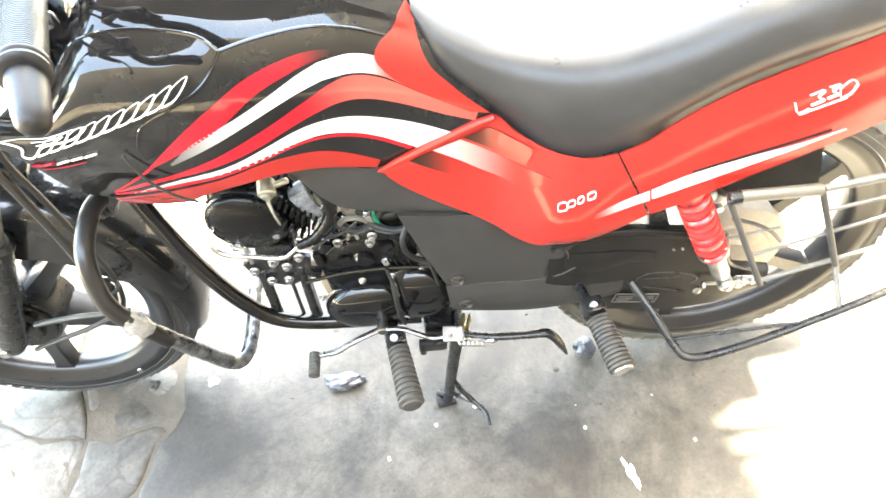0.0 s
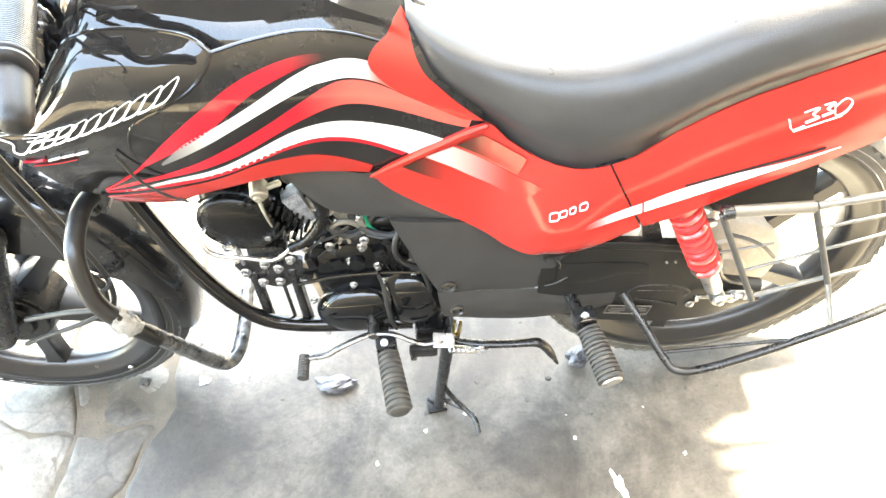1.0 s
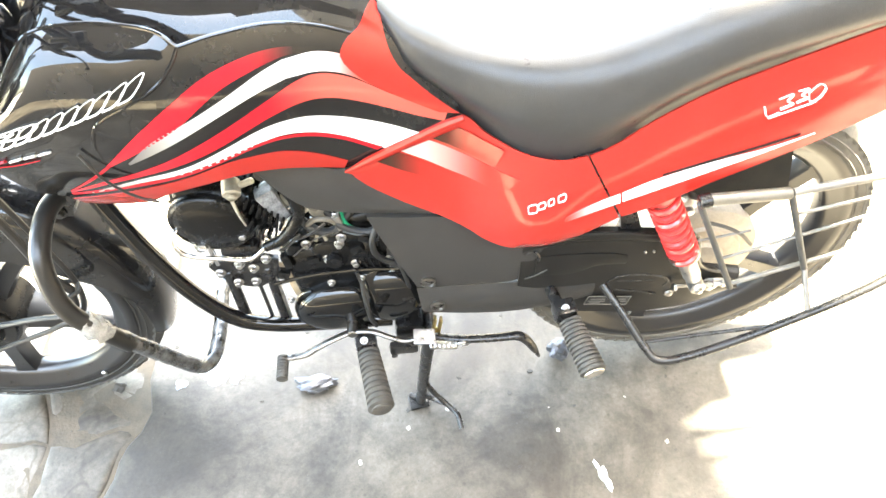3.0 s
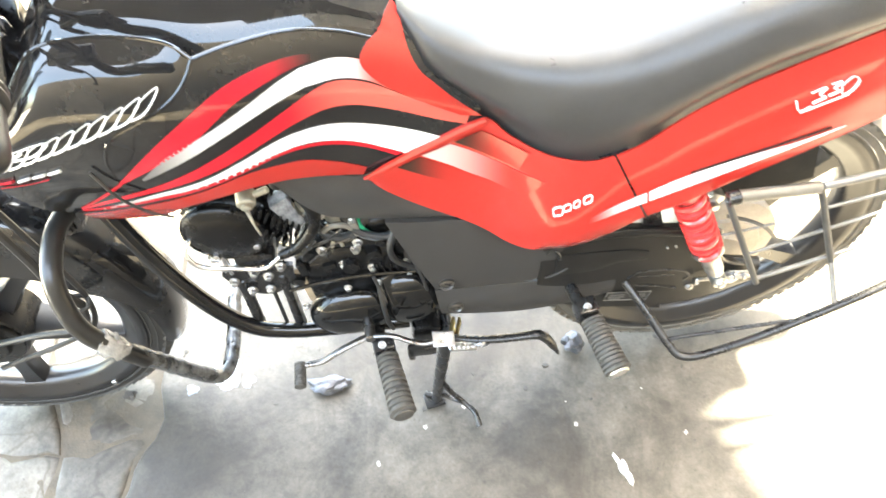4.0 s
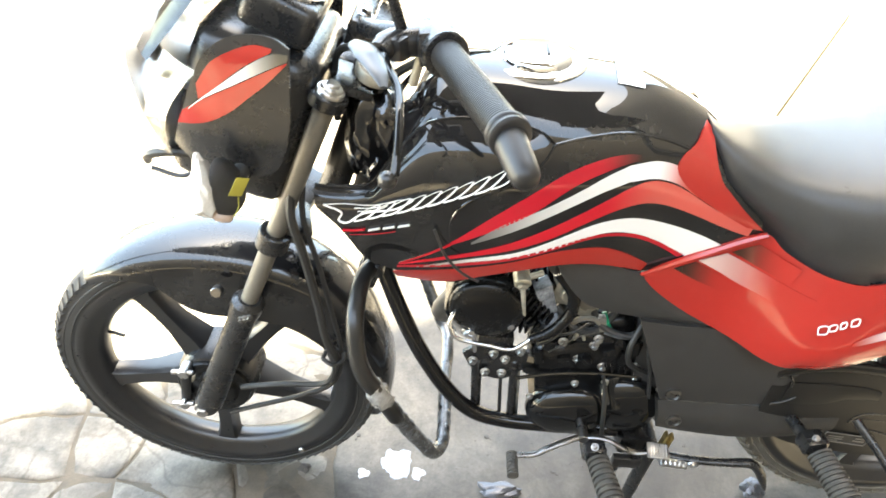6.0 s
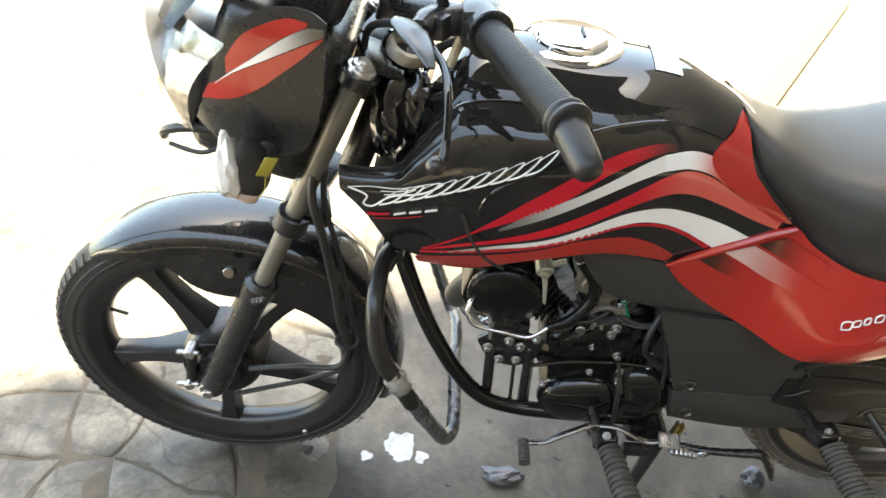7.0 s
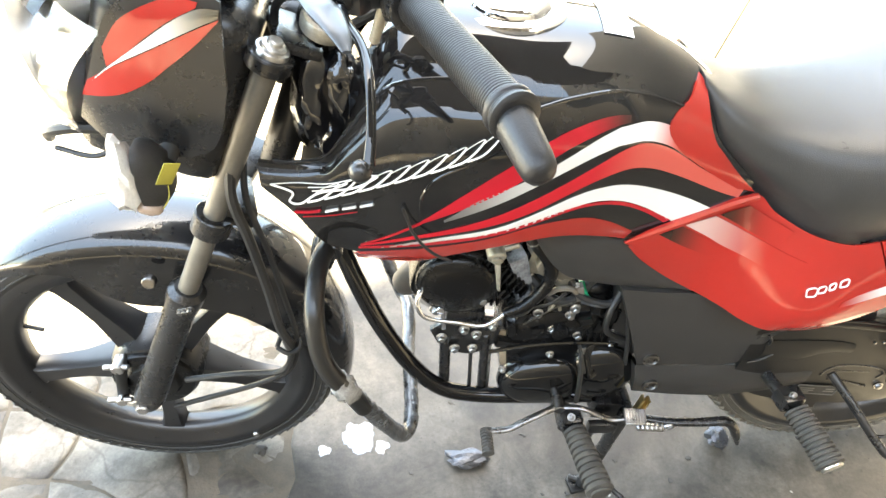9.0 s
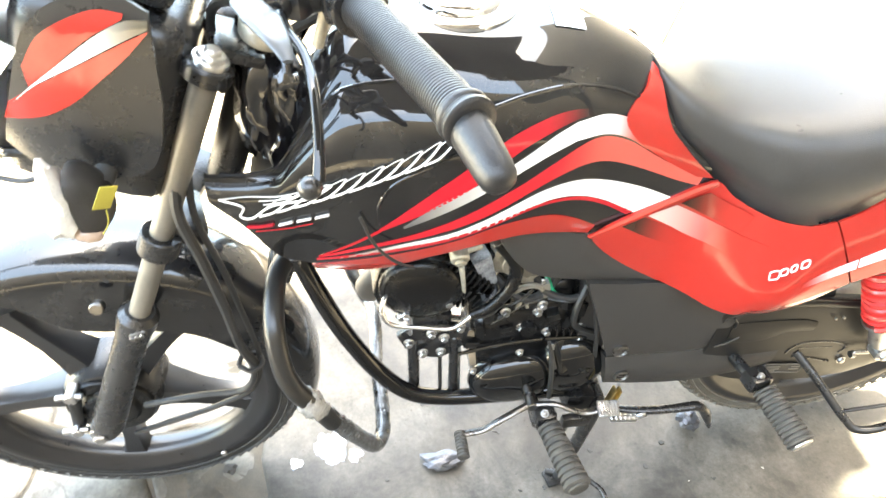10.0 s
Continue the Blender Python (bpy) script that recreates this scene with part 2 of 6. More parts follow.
    dots.color_ramp.elements[0].position, dots.color_ramp.elements[1].position = 0.05, 0.13
    dots.color_ramp.elements[0].color, dots.color_ramp.elements[1].color = (0.5, 0.47, 0.44, 1), (1, 1, 1, 1)
    ln.new(sp.outputs["Distance"], dots.inputs[0])
    mul2 = n.new("ShaderNodeMix")
    mul2.data_type, mul2.blend_type = "RGBA", "MULTIPLY"
    mul2.inputs["Factor"].default_value = 0.6
    ln.new(mul.outputs["Result"], mul2.inputs["A"])
    ln.new(dots.outputs[0], mul2.inputs["B"])
    out = mul2
    if cracks:
        # fine wandering cracks and broken edges
        wob = n.new("ShaderNodeTexNoise")
        wob.inputs["Scale"].default_value, wob.inputs["Detail"].default_value = 6.0, 6
        ln.new(tc.outputs["Object"], wob.inputs["Vector"])
        add = n.new("ShaderNodeVectorMath")
        add.operation = "MULTIPLY_ADD"
        ln.new(wob.outputs["Color"], add.inputs[0])
        add.inputs[1].default_value = (0.22, 0.22, 0.0)
        ln.new(tc.outputs["Object"], add.inputs[2])
        vc = n.new("ShaderNodeTexVoronoi")
        vc.feature = "DISTANCE_TO_EDGE"
        vc.inputs["Scale"].default_value = 5.5
        ln.new(add.outputs[0], vc.inputs["Vector"])
        cc = n.new("ShaderNodeValToRGB")
        cc.color_ramp.elements[0].position, cc.color_ramp.elements[1].position = 0.004, 0.035
        cc.color_ramp.elements[0].color, cc.color_ramp.elements[1].color = (0.42, 0.38, 0.33, 1), (1, 1, 1, 1)
        ln.new(vc.outputs["Distance"], cc.inputs[0])
        mul4 = n.new("ShaderNodeMix")
        mul4.data_type, mul4.blend_type = "RGBA", "MULTIPLY"
        mul4.inputs["Factor"].default_value = cracks
        ln.new(out.outputs["Result"], mul4.inputs["A"])
        ln.new(cc.outputs[0], mul4.inputs["B"])
        out = mul4
    ln.new(out.outputs["Result"], b.inputs["Base Color"])
    return m


STONE = stone_floor("worn_stone", (0.068, 0.061, 0.052), (0.116, 0.105, 0.090), cracks=0.22)
PALE_STONE = stone_floor("pale_worn_stone", (0.120, 0.110, 0.093), (0.215, 0.199, 0.172), cracks=0.6)
MORTAR = mat("dirt_joint", (0.070, 0.058, 0.043), 0.9, vary=0.35, scale=30, bump=0.6, bump_scale=150)
GROUND = mat("pale_dry_ground", (0.60, 0.58, 0.545), 0.9, vary=0.2, scale=2.0, bump=0.5, bump_scale=60)


# ---------------------------------------------------------------- builders
def link_mesh(name, bm, material, smooth=40):
    me = bpy.data.meshes.new(name)
    bmesh.ops.recalc_face_normals(bm, faces=bm.faces)
    bm.to_mesh(me)
    bm.free()
    for p in me.polygons:
        p.use_smooth = True
    me.set_sharp_from_angle(angle=radians(smooth))
    me.materials.append(material)
    return new(name, me)


def part(name, bm, material, parent, label="", smooth=40):
    ob = link_mesh(name, bm, material, smooth)
    ob.parent = parent
    if label:
        ob["label"] = label
    return ob


def thing(name, label, category, at=(0, 0, 0), group=""):
    ob = new(name)
    ob.location = at
    ob.empty_display_size = 0.05
    return tagged(ob, label, category, group)


def spline(pts, n):
    """n + 1 points along a smooth curve through the given ones."""
    p = [Vector(q) for q in pts]
    if len(p) == 2:
        return [p[0].lerp(p[1], i / n) for i in range(n + 1)]
    e = [2 * p[0] - p[1]] + p + [2 * p[-1] - p[-2]]
    out = []
    for i in range(n + 1):
        u = i / n * (len(p) - 1)
        k = min(int(u), len(p) - 2)
        t = u - k
        a, b, c, d = e[k:k + 4]
        out.append(0.5 * (2 * b + (c - a) * t + (2 * a - 5 * b + 4 * c - d) * t * t + (3 * b - a - 3 * c + d) * t ** 3))
    return out


def tube(pts, r, n=24, seg=10, bm=None, cap=True, flat=1.0):
    """A round bar along a smooth curve; r may be a list of radii spread along it."""
    bm = bm or bmesh.new()
    path = spline(pts, n)
    up = Vector((0.13, 0.31, 0.94)).normalized()
    rings = []
    for i, q in enumerate(path):
        d = (path[min(i + 1, n)] - path[max(i - 1, 0)]).normalized()
        s = d.cross(up)
        s = s.normalized() if s.length > 1e-4 else Vector((1, 0, 0))
        up = s.cross(d).normalized()
        if isinstance(r, (list, tuple)):
            f = i / n * (len(r) - 1)
            k = min(int(f), len(r) - 2)
            rad = r[k] + (r[k + 1] - r[k]) * (f - k)
        else:
            rad = r
        rings.append([bm.verts.new(q + rad * (math.cos(a) * s + flat * math.sin(a) * up)) for a in [2 * math.pi * j / seg for j in range(seg)]])
    for a, b in zip(rings, rings[1:]):
        for j in range(seg):
            bm.faces.new((a[j], a[(j + 1) % seg], b[(j + 1) % seg], b[j]))
    if cap:
        bm.faces.new(rings[0][::-1])
        bm.faces.new(rings[-1])
    return bm


def lathe(profile, origin, axis, seg=48, bm=None, closed=False, a0=0.0, a1=2 * math.pi):
    """A profile of (radius, distance along the axis) turned round the axis."""
    bm = bm or bmesh.new()
    axis = Vector(axis).normalized()
    u = axis.orthogonal().normalized()
    v = axis.cross(u)
    full = abs(a1 - a0 - 2 * math.pi) < 1e-6
    cnt = seg if full else seg + 1
    rings = []
    for i in range(cnt):
        a = a0 + (a1 - a0) * i / seg
        d = math.cos(a) * u + math.sin(a) * v
        rings.append([bm.verts.new(Vector(origin) + axis * h + d * max(rr, 1e-5)) for rr, h in profile])
    m = len(profile)
    for i in range(seg):
        a, b = rings[i], rings[(i + 1) % cnt]
        for j in range(m if closed else m - 1):
            bm.faces.new((a[j], a[(j + 1) % m], b[(j + 1) % m], b[j]))
    if not full and closed:
        bm.faces.new(rings[0])
        bm.faces.new(rings[-1][::-1])
    bmesh.ops.remove_doubles(bm, verts=bm.verts, dist=2e-5)
    return bm


def rod(a, b, r, r2=None, seg=20, bev=0.0015, bm=None):
    """A straight bar with slightly rounded rims."""
    a, b = Vector(a), Vector(b)
    r2 = r if r2 is None else r2
    h = (b - a).length
    e = min(bev, r * 0.4, r2 * 0.4, h * 0.3)
    return lathe([(0, 0), (r - e, 0), (r, e), (r2, h - e), (r2 - e, h), (0, h)], a, b - a, seg, bm)


def box(size, at, rot=(0, 0, 0), bev=0.003, bm=None, seg=2):
    bm = bm or bmesh.new()
    made = bmesh.ops.create_cube(bm, size=1.0, matrix=pose(*at, *rot) @ Matrix.Diagonal((*size, 1)))["verts"]
    if bev:
        edges = list({e for v in made for e in v.link_edges})
        bmesh.ops.bevel(bm, geom=edges, offset=min(bev, min(size) * 0.45), segments=seg, affect="EDGES", profile=0.6)
    return bm


def hexbolt(at, axis, r, h=0.006, bm=None):
    """A bolt head on a washer."""
    bm = bm or bmesh.new()
    axis = Vector(axis).normalized()
    rod(at, Vector(at) + axis * h * 0.3, r * 1.45, seg=16, bm=bm, bev=0.0005)
    lathe([(0, h * 0.3), (r, h * 0.3), (r, h * 0.85), (r * 0.8, h), (0, h)], at, axis, 6, bm)
    return bm


def lerp(x, pts):
    """Smooth value at x through (x, value) pairs."""
    n = len(pts)
    if x <= pts[0][0]:
        return pts[0][1]
    if x >= pts[-1][0]:
        return pts[-1][1]
    for i in range(n - 1):
        (x0, v0), (x1, v1) = pts[i], pts[i + 1]
        if x <= x1:
            m0 = (v1 - pts[i - 1][1]) / (x1 - pts[i - 1][0]) if i > 0 else (v1 - v0) / (x1 - x0)
            m1 = (pts[i + 2][1] - v0) / (pts[i + 2][0] - x0) if i < n - 2 else (v1 - v0) / (x1 - x0)
            h, t = x1 - x0, (x - x0) / (x1 - x0)
            return (2 * t**3 - 3 * t**2 + 1) * v0 + (t**3 - 2 * t**2 + t) * h * m0 + (3 * t**2 - 2 * t**3) * v1 + (t**3 - t**2) * h * m1


# half-widths of the bodywork: tank and shroud, then side panel and tail
WM = [(-.40, .112), (-.3, .135), (-.2, .146), (-.1, .145), (0, .122), (.07, .104), (.12, .096), (.18, .092), (.24, .086)]
ZC = [(-.40, .80), (-.2, .79), (-.1, .785), (0, .76), (.1, .73), (.2, .71)]
ZT = [(-.40, .885), (-.3, .92), (-.2, .935), (-.09, .930), (.037, .918), (.1, .892), (.15, .862), (.22, .80)]
SA = [(.05, .094), (.15, .085), (.22, .085), (.3, .112), (.4, .126), (.6, .128), (.9, .100)]
SB = [(.05, .05), (.16, .10), (.22, .18), (.3, .33), (.42, .2), (.9, .12)]


# crest of the shroud: low at the front tip, then a rounded lobe, then along with the tank
ZS = [(-.40, .815), (-.33, .8185), (-.294, .829), (-.27, .857), (-.246, .885), (-.22, .906), (-.17, .912), (-.137, .909), (-.11, .914), (-.075, .926), (0, .922), (.037, .918), (.1, .892), (.15, .862), (.22, .80)]


def hull(x, z):
    wm, zc, zt = lerp(x, WM), min(lerp(x, ZC), lerp(x, ZS) - .045), lerp(x, ZS)
    if z > zc:
        r = min(1, (z - zc) / (zt - zc))
        k = lerp(x, [(-.40, 3.9), (-.16, 3.9), (-.05, 2.9), (.02, 2.6)])      # squarer shoulders towards the front
        return wm * max(0, 1 - r ** k) ** (1 / k)
    return wm - .030 * ((zc - z) / .12) ** 2


def side(x, z):
    w = lerp(x, SA) + lerp(x, SB) * (.74 - z)
    if z < .61 and x > .24:
        w -= 8 * min(1, (x - .24) / .06) * (.61 - z) ** 2
    return w


def skin(upper, lower, width, out=0.0, n=40, m=10, hand=-1, thick=0.003, bow=0.0, bm=None):
    """A curved sheet on the bodywork between two (x, z) curves, on the side that hand names; out: how far proud it stands."""
    bm = bm or bmesh.new()
    up = spline([(x, 0, z) for x, z in upper], n)
    lo = spline([(x, 0, z) for x, z in lower], n)
    rows = []
    for a, b in zip(up, lo):
        row = []
        for j in range(m + 1):
            f = j / m
            q = a.lerp(b, f)
            w = width(q.x, q.z) + out + bow * 4 * f * (1 - f)
            row.append(bm.verts.new((q.x, hand * w, q.z)))
        rows.append(row)
    faces = []
    for a, b in zip(rows, rows[1:]):
        for j in range(m):
            vs = []
            for v in (a[j], a[j + 1], b[j + 1], b[j]):
                if not vs or (v.co - vs[-1].co).length > 1e-6:
                    vs.append(v)
            if len(vs) > 2:
                faces.append(bm.faces.new(vs))
    if thick:
        bmesh.ops.recalc_face_normals(bm, faces=faces)
        mid = sum((f.normal.y for f in faces)) * hand
        if mid < 0:
            bmesh.ops.reverse_faces(bm, faces=faces)
        bmesh.ops.solidify(bm, geom=faces, thickness=thick)
    return bm


# ---------------------------------------------------------------- setting
def build_setting():
    # one sheet of pale ground out to the horizon, with the shaded stone floor laid on it
    bm = bmesh.new()
    for a, b in ((-60, 60),):
        vs = [bm.verts.new(p) for p in ((a, a, -0.03), (b, a, -0.03), (b, b, -0.03), (a, b, -0.03))]
        bm.faces.new(vs)
    g = link_mesh("ground", bm, GROUND)
    tagged(g, "pale dry ground in bright sunlight", "ground", kind="structure")
    # the joint bed beneath the slabs
    bm = box((9.0, 7.0, 0.03), (0.4, 0.6, -0.0195), bev=0)
    f = link_mesh("floor", bm, MORTAR)
    tagged(f, "worn grey-brown stone slab floor with dirty joints", "floor", kind="structure")
    return f


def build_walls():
    """Unseen helpers: a canopy slab cut to throw the shade, its columns, closing walls."""
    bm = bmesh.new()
    # outline fitted so that its shadow meets the shade edges on the floor
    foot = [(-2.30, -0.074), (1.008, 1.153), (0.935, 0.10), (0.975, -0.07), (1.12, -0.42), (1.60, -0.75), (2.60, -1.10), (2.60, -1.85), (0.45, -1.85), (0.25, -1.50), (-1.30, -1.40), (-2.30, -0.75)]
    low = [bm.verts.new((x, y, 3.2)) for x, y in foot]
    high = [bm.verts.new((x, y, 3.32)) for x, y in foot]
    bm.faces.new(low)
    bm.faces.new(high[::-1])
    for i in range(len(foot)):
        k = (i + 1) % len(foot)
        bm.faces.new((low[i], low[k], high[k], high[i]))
    w = link_mesh("added_canopy", bm, CANOPY)
    tagged(w, "plain dark canopy slab, unseen, added to throw the shade", "roof", kind="structure")
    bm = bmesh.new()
    # columns added out of view, only to carry the slab
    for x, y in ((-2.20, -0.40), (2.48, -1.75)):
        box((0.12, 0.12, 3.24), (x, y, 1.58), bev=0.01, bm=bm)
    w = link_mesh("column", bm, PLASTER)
    tagged(w, "two plain plastered columns, unseen, added under the canopy slab", "column", kind="structure")
    # unseen walls added to close the place and give the paint dark reflections
    bm = box((9.0, 0.2, 2.60), (0.4, -2.45, 1.27), bev=0.01)
    w = link_mesh("added_wall_south", bm, WALL)
    tagged(w, "brown plastered wall, unseen, added along the floor behind the camera", "wall", kind="structure")
    bm = box((26.0, 0.3, 2.4), (0, 11.0, 1.15), bev=0.01)
    w = link_mesh("added_wall_north", bm, WALL)
    tagged(w, "plain plastered wall, unseen, added to close the far side", "wall", kind="structure")
    bm = box((0.3, 14.0, 9.0), (4.9, 0.5, 4.45), bev=0.01)
    w = link_mesh("added_wall_east", bm, WALL)
    tagged(w, "high plain plastered wall, unseen, added to close the east side", "wall", kind="structure")


FLOOR = build_setting()
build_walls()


# ---------------------------------------------------------------- the motorcycle
BIKE = thing("motorcycle", "black and red motorcycle with white stripes, on its centre stand", "motorcycle")
FRONT, REAR = Vector((-0.6245, 0.022, 0.3065)), Vector((0.638, 0.0, 0.352))
RAKE = Vector((0.410, 0, 0.912))         # up along the fork


def build_wheel(name, c, r, turn, knobs=84, label="", rubber=RUBBER):
    """A five-spoke cast wheel: tyre with tread blocks, rim with two steps, hollow-backed spokes, hub."""
    tyre_w, rb = 0.036, r - 0.060
    bm = bmesh.new()
    prof = []
    for i in range(15):
        a = math.pi * i / 14
        prof.append((rb + 0.010 + (r - rb - 0.010) * math.sin(a) ** 0.75, -tyre_w * math.cos(a) * (1.0 if 2 < i < 12 else 0.86)))
    prof += [(rb, 0.03), (rb, -0.03)]
    lathe(prof, c, (0, 1, 0), 72, bm, closed=True)
    w = part(name, bm, rubber, BIKE, label)
    # tread blocks, staggered left and right of the crown
    bm = bmesh.new()
    for k in range(knobs):
        for s in (-1, 1):
            a = 2 * math.pi * (k + 0.25 * s) / knobs
            m = Matrix.Translation(c) @ Matrix.Rotation(-a, 4, "Y") @ pose(0, s * 0.021, r - 0.0118, s * -38, 0, 18 * s)
            bmesh.ops.create_cube(bm, size=1.0, matrix=m @ Matrix.Diagonal((0.0165, 0.020, 0.0070, 1)))
    part("tread", bm, rubber, w)
    bm = bmesh.new()
    rim = [(rb + 0.014, -0.034), (rb + 0.006, -0.036), (rb - 0.004, -0.033), (rb - 0.010, -0.026), (rb - 0.020, -0.024), (rb - 0.030, -0.012),
           (rb - 0.030, 0.012), (rb - 0.020, 0.024), (rb - 0.010, 0.026), (rb - 0.004, 0.033), (rb + 0.006, 0.036), (rb + 0.014, 0.034), (rb + 0.002, 0.026), (rb + 0.002, -0.026)]
    lathe(rim, c, (0, 1, 0), 72, bm, closed=True)
    part("rim", bm, RIM, w, "black cast alloy rim")
    # moulded rings on the tyre wall
    for rr, yy in ((rb + 0.020, 0.0345), (rb + 0.032, 0.0368)):
        for s in (-1, 1):
            part("wall_ring", lathe([(rr - 0.0015, s * yy), (rr - 0.0008, s * (yy + 0.0016)), (rr + 0.0008, s * (yy + 0.0016)), (rr + 0.0015, s * yy)], c, (0, 1, 0), 72, closed=True), rubber, w)
    for k in range(5):
        a = radians(turn + 72 * k)
        d, t = Vector((math.cos(a), 0, math.sin(a))), Vector((-math.sin(a), 0, math.cos(a)))
        bm = bmesh.new()
        rows = []
        for rr, wid, dep in ((0.055, 0.026, 0.030), (0.09, 0.022, 0.024), (0.13, 0.0165, 0.019), (0.165, 0.016, 0.017), (rb - 0.034, 0.020, 0.016), (rb - 0.026, 0.028, 0.016)):
            q = c + d * rr
            rows.append([bm.verts.new(q + t * x * wid + Vector((0, y * dep, 0))) for x, y in ((-1, -0.5), (-0.75, -1), (0.75, -1), (1, -0.5), (1, 1), (-1, 1))])
        for p, q in zip(rows, rows[1:]):
            for j in range(6):
                bm.faces.new((p[j], p[(j + 1) % 6], q[(j + 1) % 6], q[j]))
        part("spoke", bm, RIM, w)
    return w


def build_front():
    w = build_wheel("front_wheel", FRONT, 0.302, 46, label="black five-spoke front wheel with a road tyre")
    bm = lathe([(0, -0.052), (0.058, -0.052), (0.070, -0.046), (0.074, -0.03), (0.074, 0.03), (0.058, 0.045), (0, 0.045)], FRONT, (0, 1, 0), 40)
    part("brake_drum", bm, SATIN, w)
    bm = lathe([(0, -0.064), (0.04, -0.064), (0.046, -0.0565), (0.064, -0.0555), (0.066, -0.053), (0.066, -0.046), (0, -0.046)], FRONT, (0, 1, 0), 40)
    part("brake_plate", bm, ENGINE, w, "dark brake plate")
    # brake arm with its pinch bolts
    arm_t, arm_b = Vector((-0.662, -0.040, 0.362)), Vector((-0.672, -0.054, 0.292))
    bm = tube([arm_t, arm_t.lerp(arm_b, 0.5), arm_b], [0.012, 0.009, 0.009], 8, 8, flat=0.40)
    arm = part("brake_arm", bm, GUARD_TUBE, w, "dark brake arm with bright pinch bolts")
    for at, r in ((arm_t, 0.010), (arm_b, 0.0085)):
        bm = rod(at + Vector((0, 0.014, 0)), at + Vector((0, -0.014, 0)), r)
        rod(at + Vector((-0.022, -0.008, 0.003)), at + Vector((0.018, -0.008, 0.003)), 0.0045, bm=bm)
        part("pinch_bolt", bm, BOLT, arm, "bright pinch bolt")
    bm = hexbolt((-0.628, -0.080, 0.308), (0, -1, 0), 0.011, 0.014)
    rod((-0.626, -0.084, 0.308), (-0.626, 0.09, 0.308), 0.0075, bm=bm)
    part("axle", bm, BOLT, w, "bright axle nut")
    part("valve", tube([FRONT + Vector((-0.205, 0, 0.085)), FRONT + Vector((-0.165, -0.006, 0.078))], 0.0035, 4, 8), CABLE, w)
    a = FRONT + Vector((0.130, -0.036, -0.212))
    part("balance_weight", rod(a, a + Vector((0, -0.006, 0.001)), 0.0055), BOLT, w, "small pale balance weight")

    for s in (-1, 1):
        foot = Vector((-0.622, s * 0.066, 0.310))
        top = Vector((-0.340, s * 0.092, 0.918))
        d = (top - foot).normalized()
        seal = foot + d * 0.290
        bm = lathe([(0, -0.02), (0.020, -0.018), (0.0245, 0.0), (0.0245, 0.05), (0.0225, 0.10), (0.0215, 0.24), (0.0235, 0.262), (0.025, 0.274), (0.025, 0.290), (0.018, 0.298), (0, 0.298)], foot, d, 28)
        leg = part("fork_slider", bm, SATIN, BIKE, "black lower fork leg")
        bm = rod(seal, top, 0.0132, seg=24)
        part("fork_tube", bm, FORK_GREY, BIKE, "grey fork tube")
        bm = lathe([(0, 0.0135), (0.0062, 0.0135), (0.0078, 0.012), (0.0078, 0.0085), (0.0092, 0.0078), (0.0122, 0.0078), (0.0132, 0.0068), (0.0132, 0.004), (0.0145, 0.0034), (0.0164, 0.0034), (0.0172, 0.0022), (0.0172, -0.004), (0, -0.006)], top + d * 0.010, d, 36)
        part("fork_cap", bm, STEEL, leg, "chrome fork cap bolt")
        for k in (-1, 0, 1):
            part("clip_bolt", hexbolt(seal + Vector((0.006 * k, s * 0.024, -0.012 + 0.002 * k)), (0.2 * k, s, 0), 0.004, 0.006), WORN, leg)
    # yokes
    for z0, x0, y0, th in ((0.918, -0.340, 0.092, 0.016), (0.700, -0.440, 0.082, 0.030)):
        bm = bmesh.new()
        for s in (-1, 1):
            box((0.050, 0.085, th * 0.8), (x0 + 0.018, s * 0.040, z0 + 0.002), (0, 24, s * -14), 0.006, bm)
            rod(Vector((x0, s * y0, z0)) - RAKE * th * 0.5, Vector((x0, s * y0, z0)) + RAKE * th * 0.5, 0.0235, bm=bm)
        part("yoke", bm, SATIN, BIKE)
    bm = rod(Vector((-0.37, 0, 0.73)), Vector((-0.29, 0, 0.93)), 0.021)
    part("steering_head", bm, SATIN, BIKE)

    # mudguard: a rolled section swept round the wheel, with deep skirts by the fork
    bm = bmesh.new()
    rows = []
    n = 40
    for i in range(n + 1):
        a = radians(-14 + 135 * i / n)
        deg = math.degrees(a)
        skirt = lerp(deg, [(-14, .028), (8, .035), (20, .060), (31, .092), (49, .114), (65, .130), (80, .128), (90, .105), (99, .055), (114, .032), (126, .024)])
        taper = min(1, (i + 1.5) / 5) * min(1, (n - i + 2.5) / 7)
        rr = lerp(deg, [(-14, .321), (0, .328), (21, .338), (42, .353), (60, .351), (87, .332), (114, .318), (126, .312)])
        half = (0.060 + 0.008 * math.sin(a)) * (0.72 + 0.28 * taper)
        row = []
        shoulder = min(0.034, skirt * 0.75)
        for k in range(-9, 10):
            # rounded crown and shoulders, then the skirt hanging from them
            th = radians(90 * min(1, abs(k) / 6))
            fall = max(0, abs(k) - 6) / 3
            drop = shoulder * (1 - math.cos(th)) + (skirt - shoulder) * fall
            y = math.copysign(half * (math.sin(th) ** 0.8 + 0.03 * fall), k)
            row.append(bm.verts.new(FRONT + Vector((math.cos(a) * (rr - drop), y, math.sin(a) * (rr - drop)))))
        rows.append(row)
    fs = []
    for p, q in zip(rows, rows[1:]):
        for j in range(18):
            fs.append(bm.faces.new((p[j], p[j + 1], q[j + 1], q[j])))
    bmesh.ops.recalc_face_normals(bm, faces=fs)
    bmesh.ops.solidify(bm, geom=fs, thickness=0.003)
    mg = part("front_mudguard", bm, MUDGUARD, BIKE, "black painted front mudguard with a soft sheen", smooth=50)
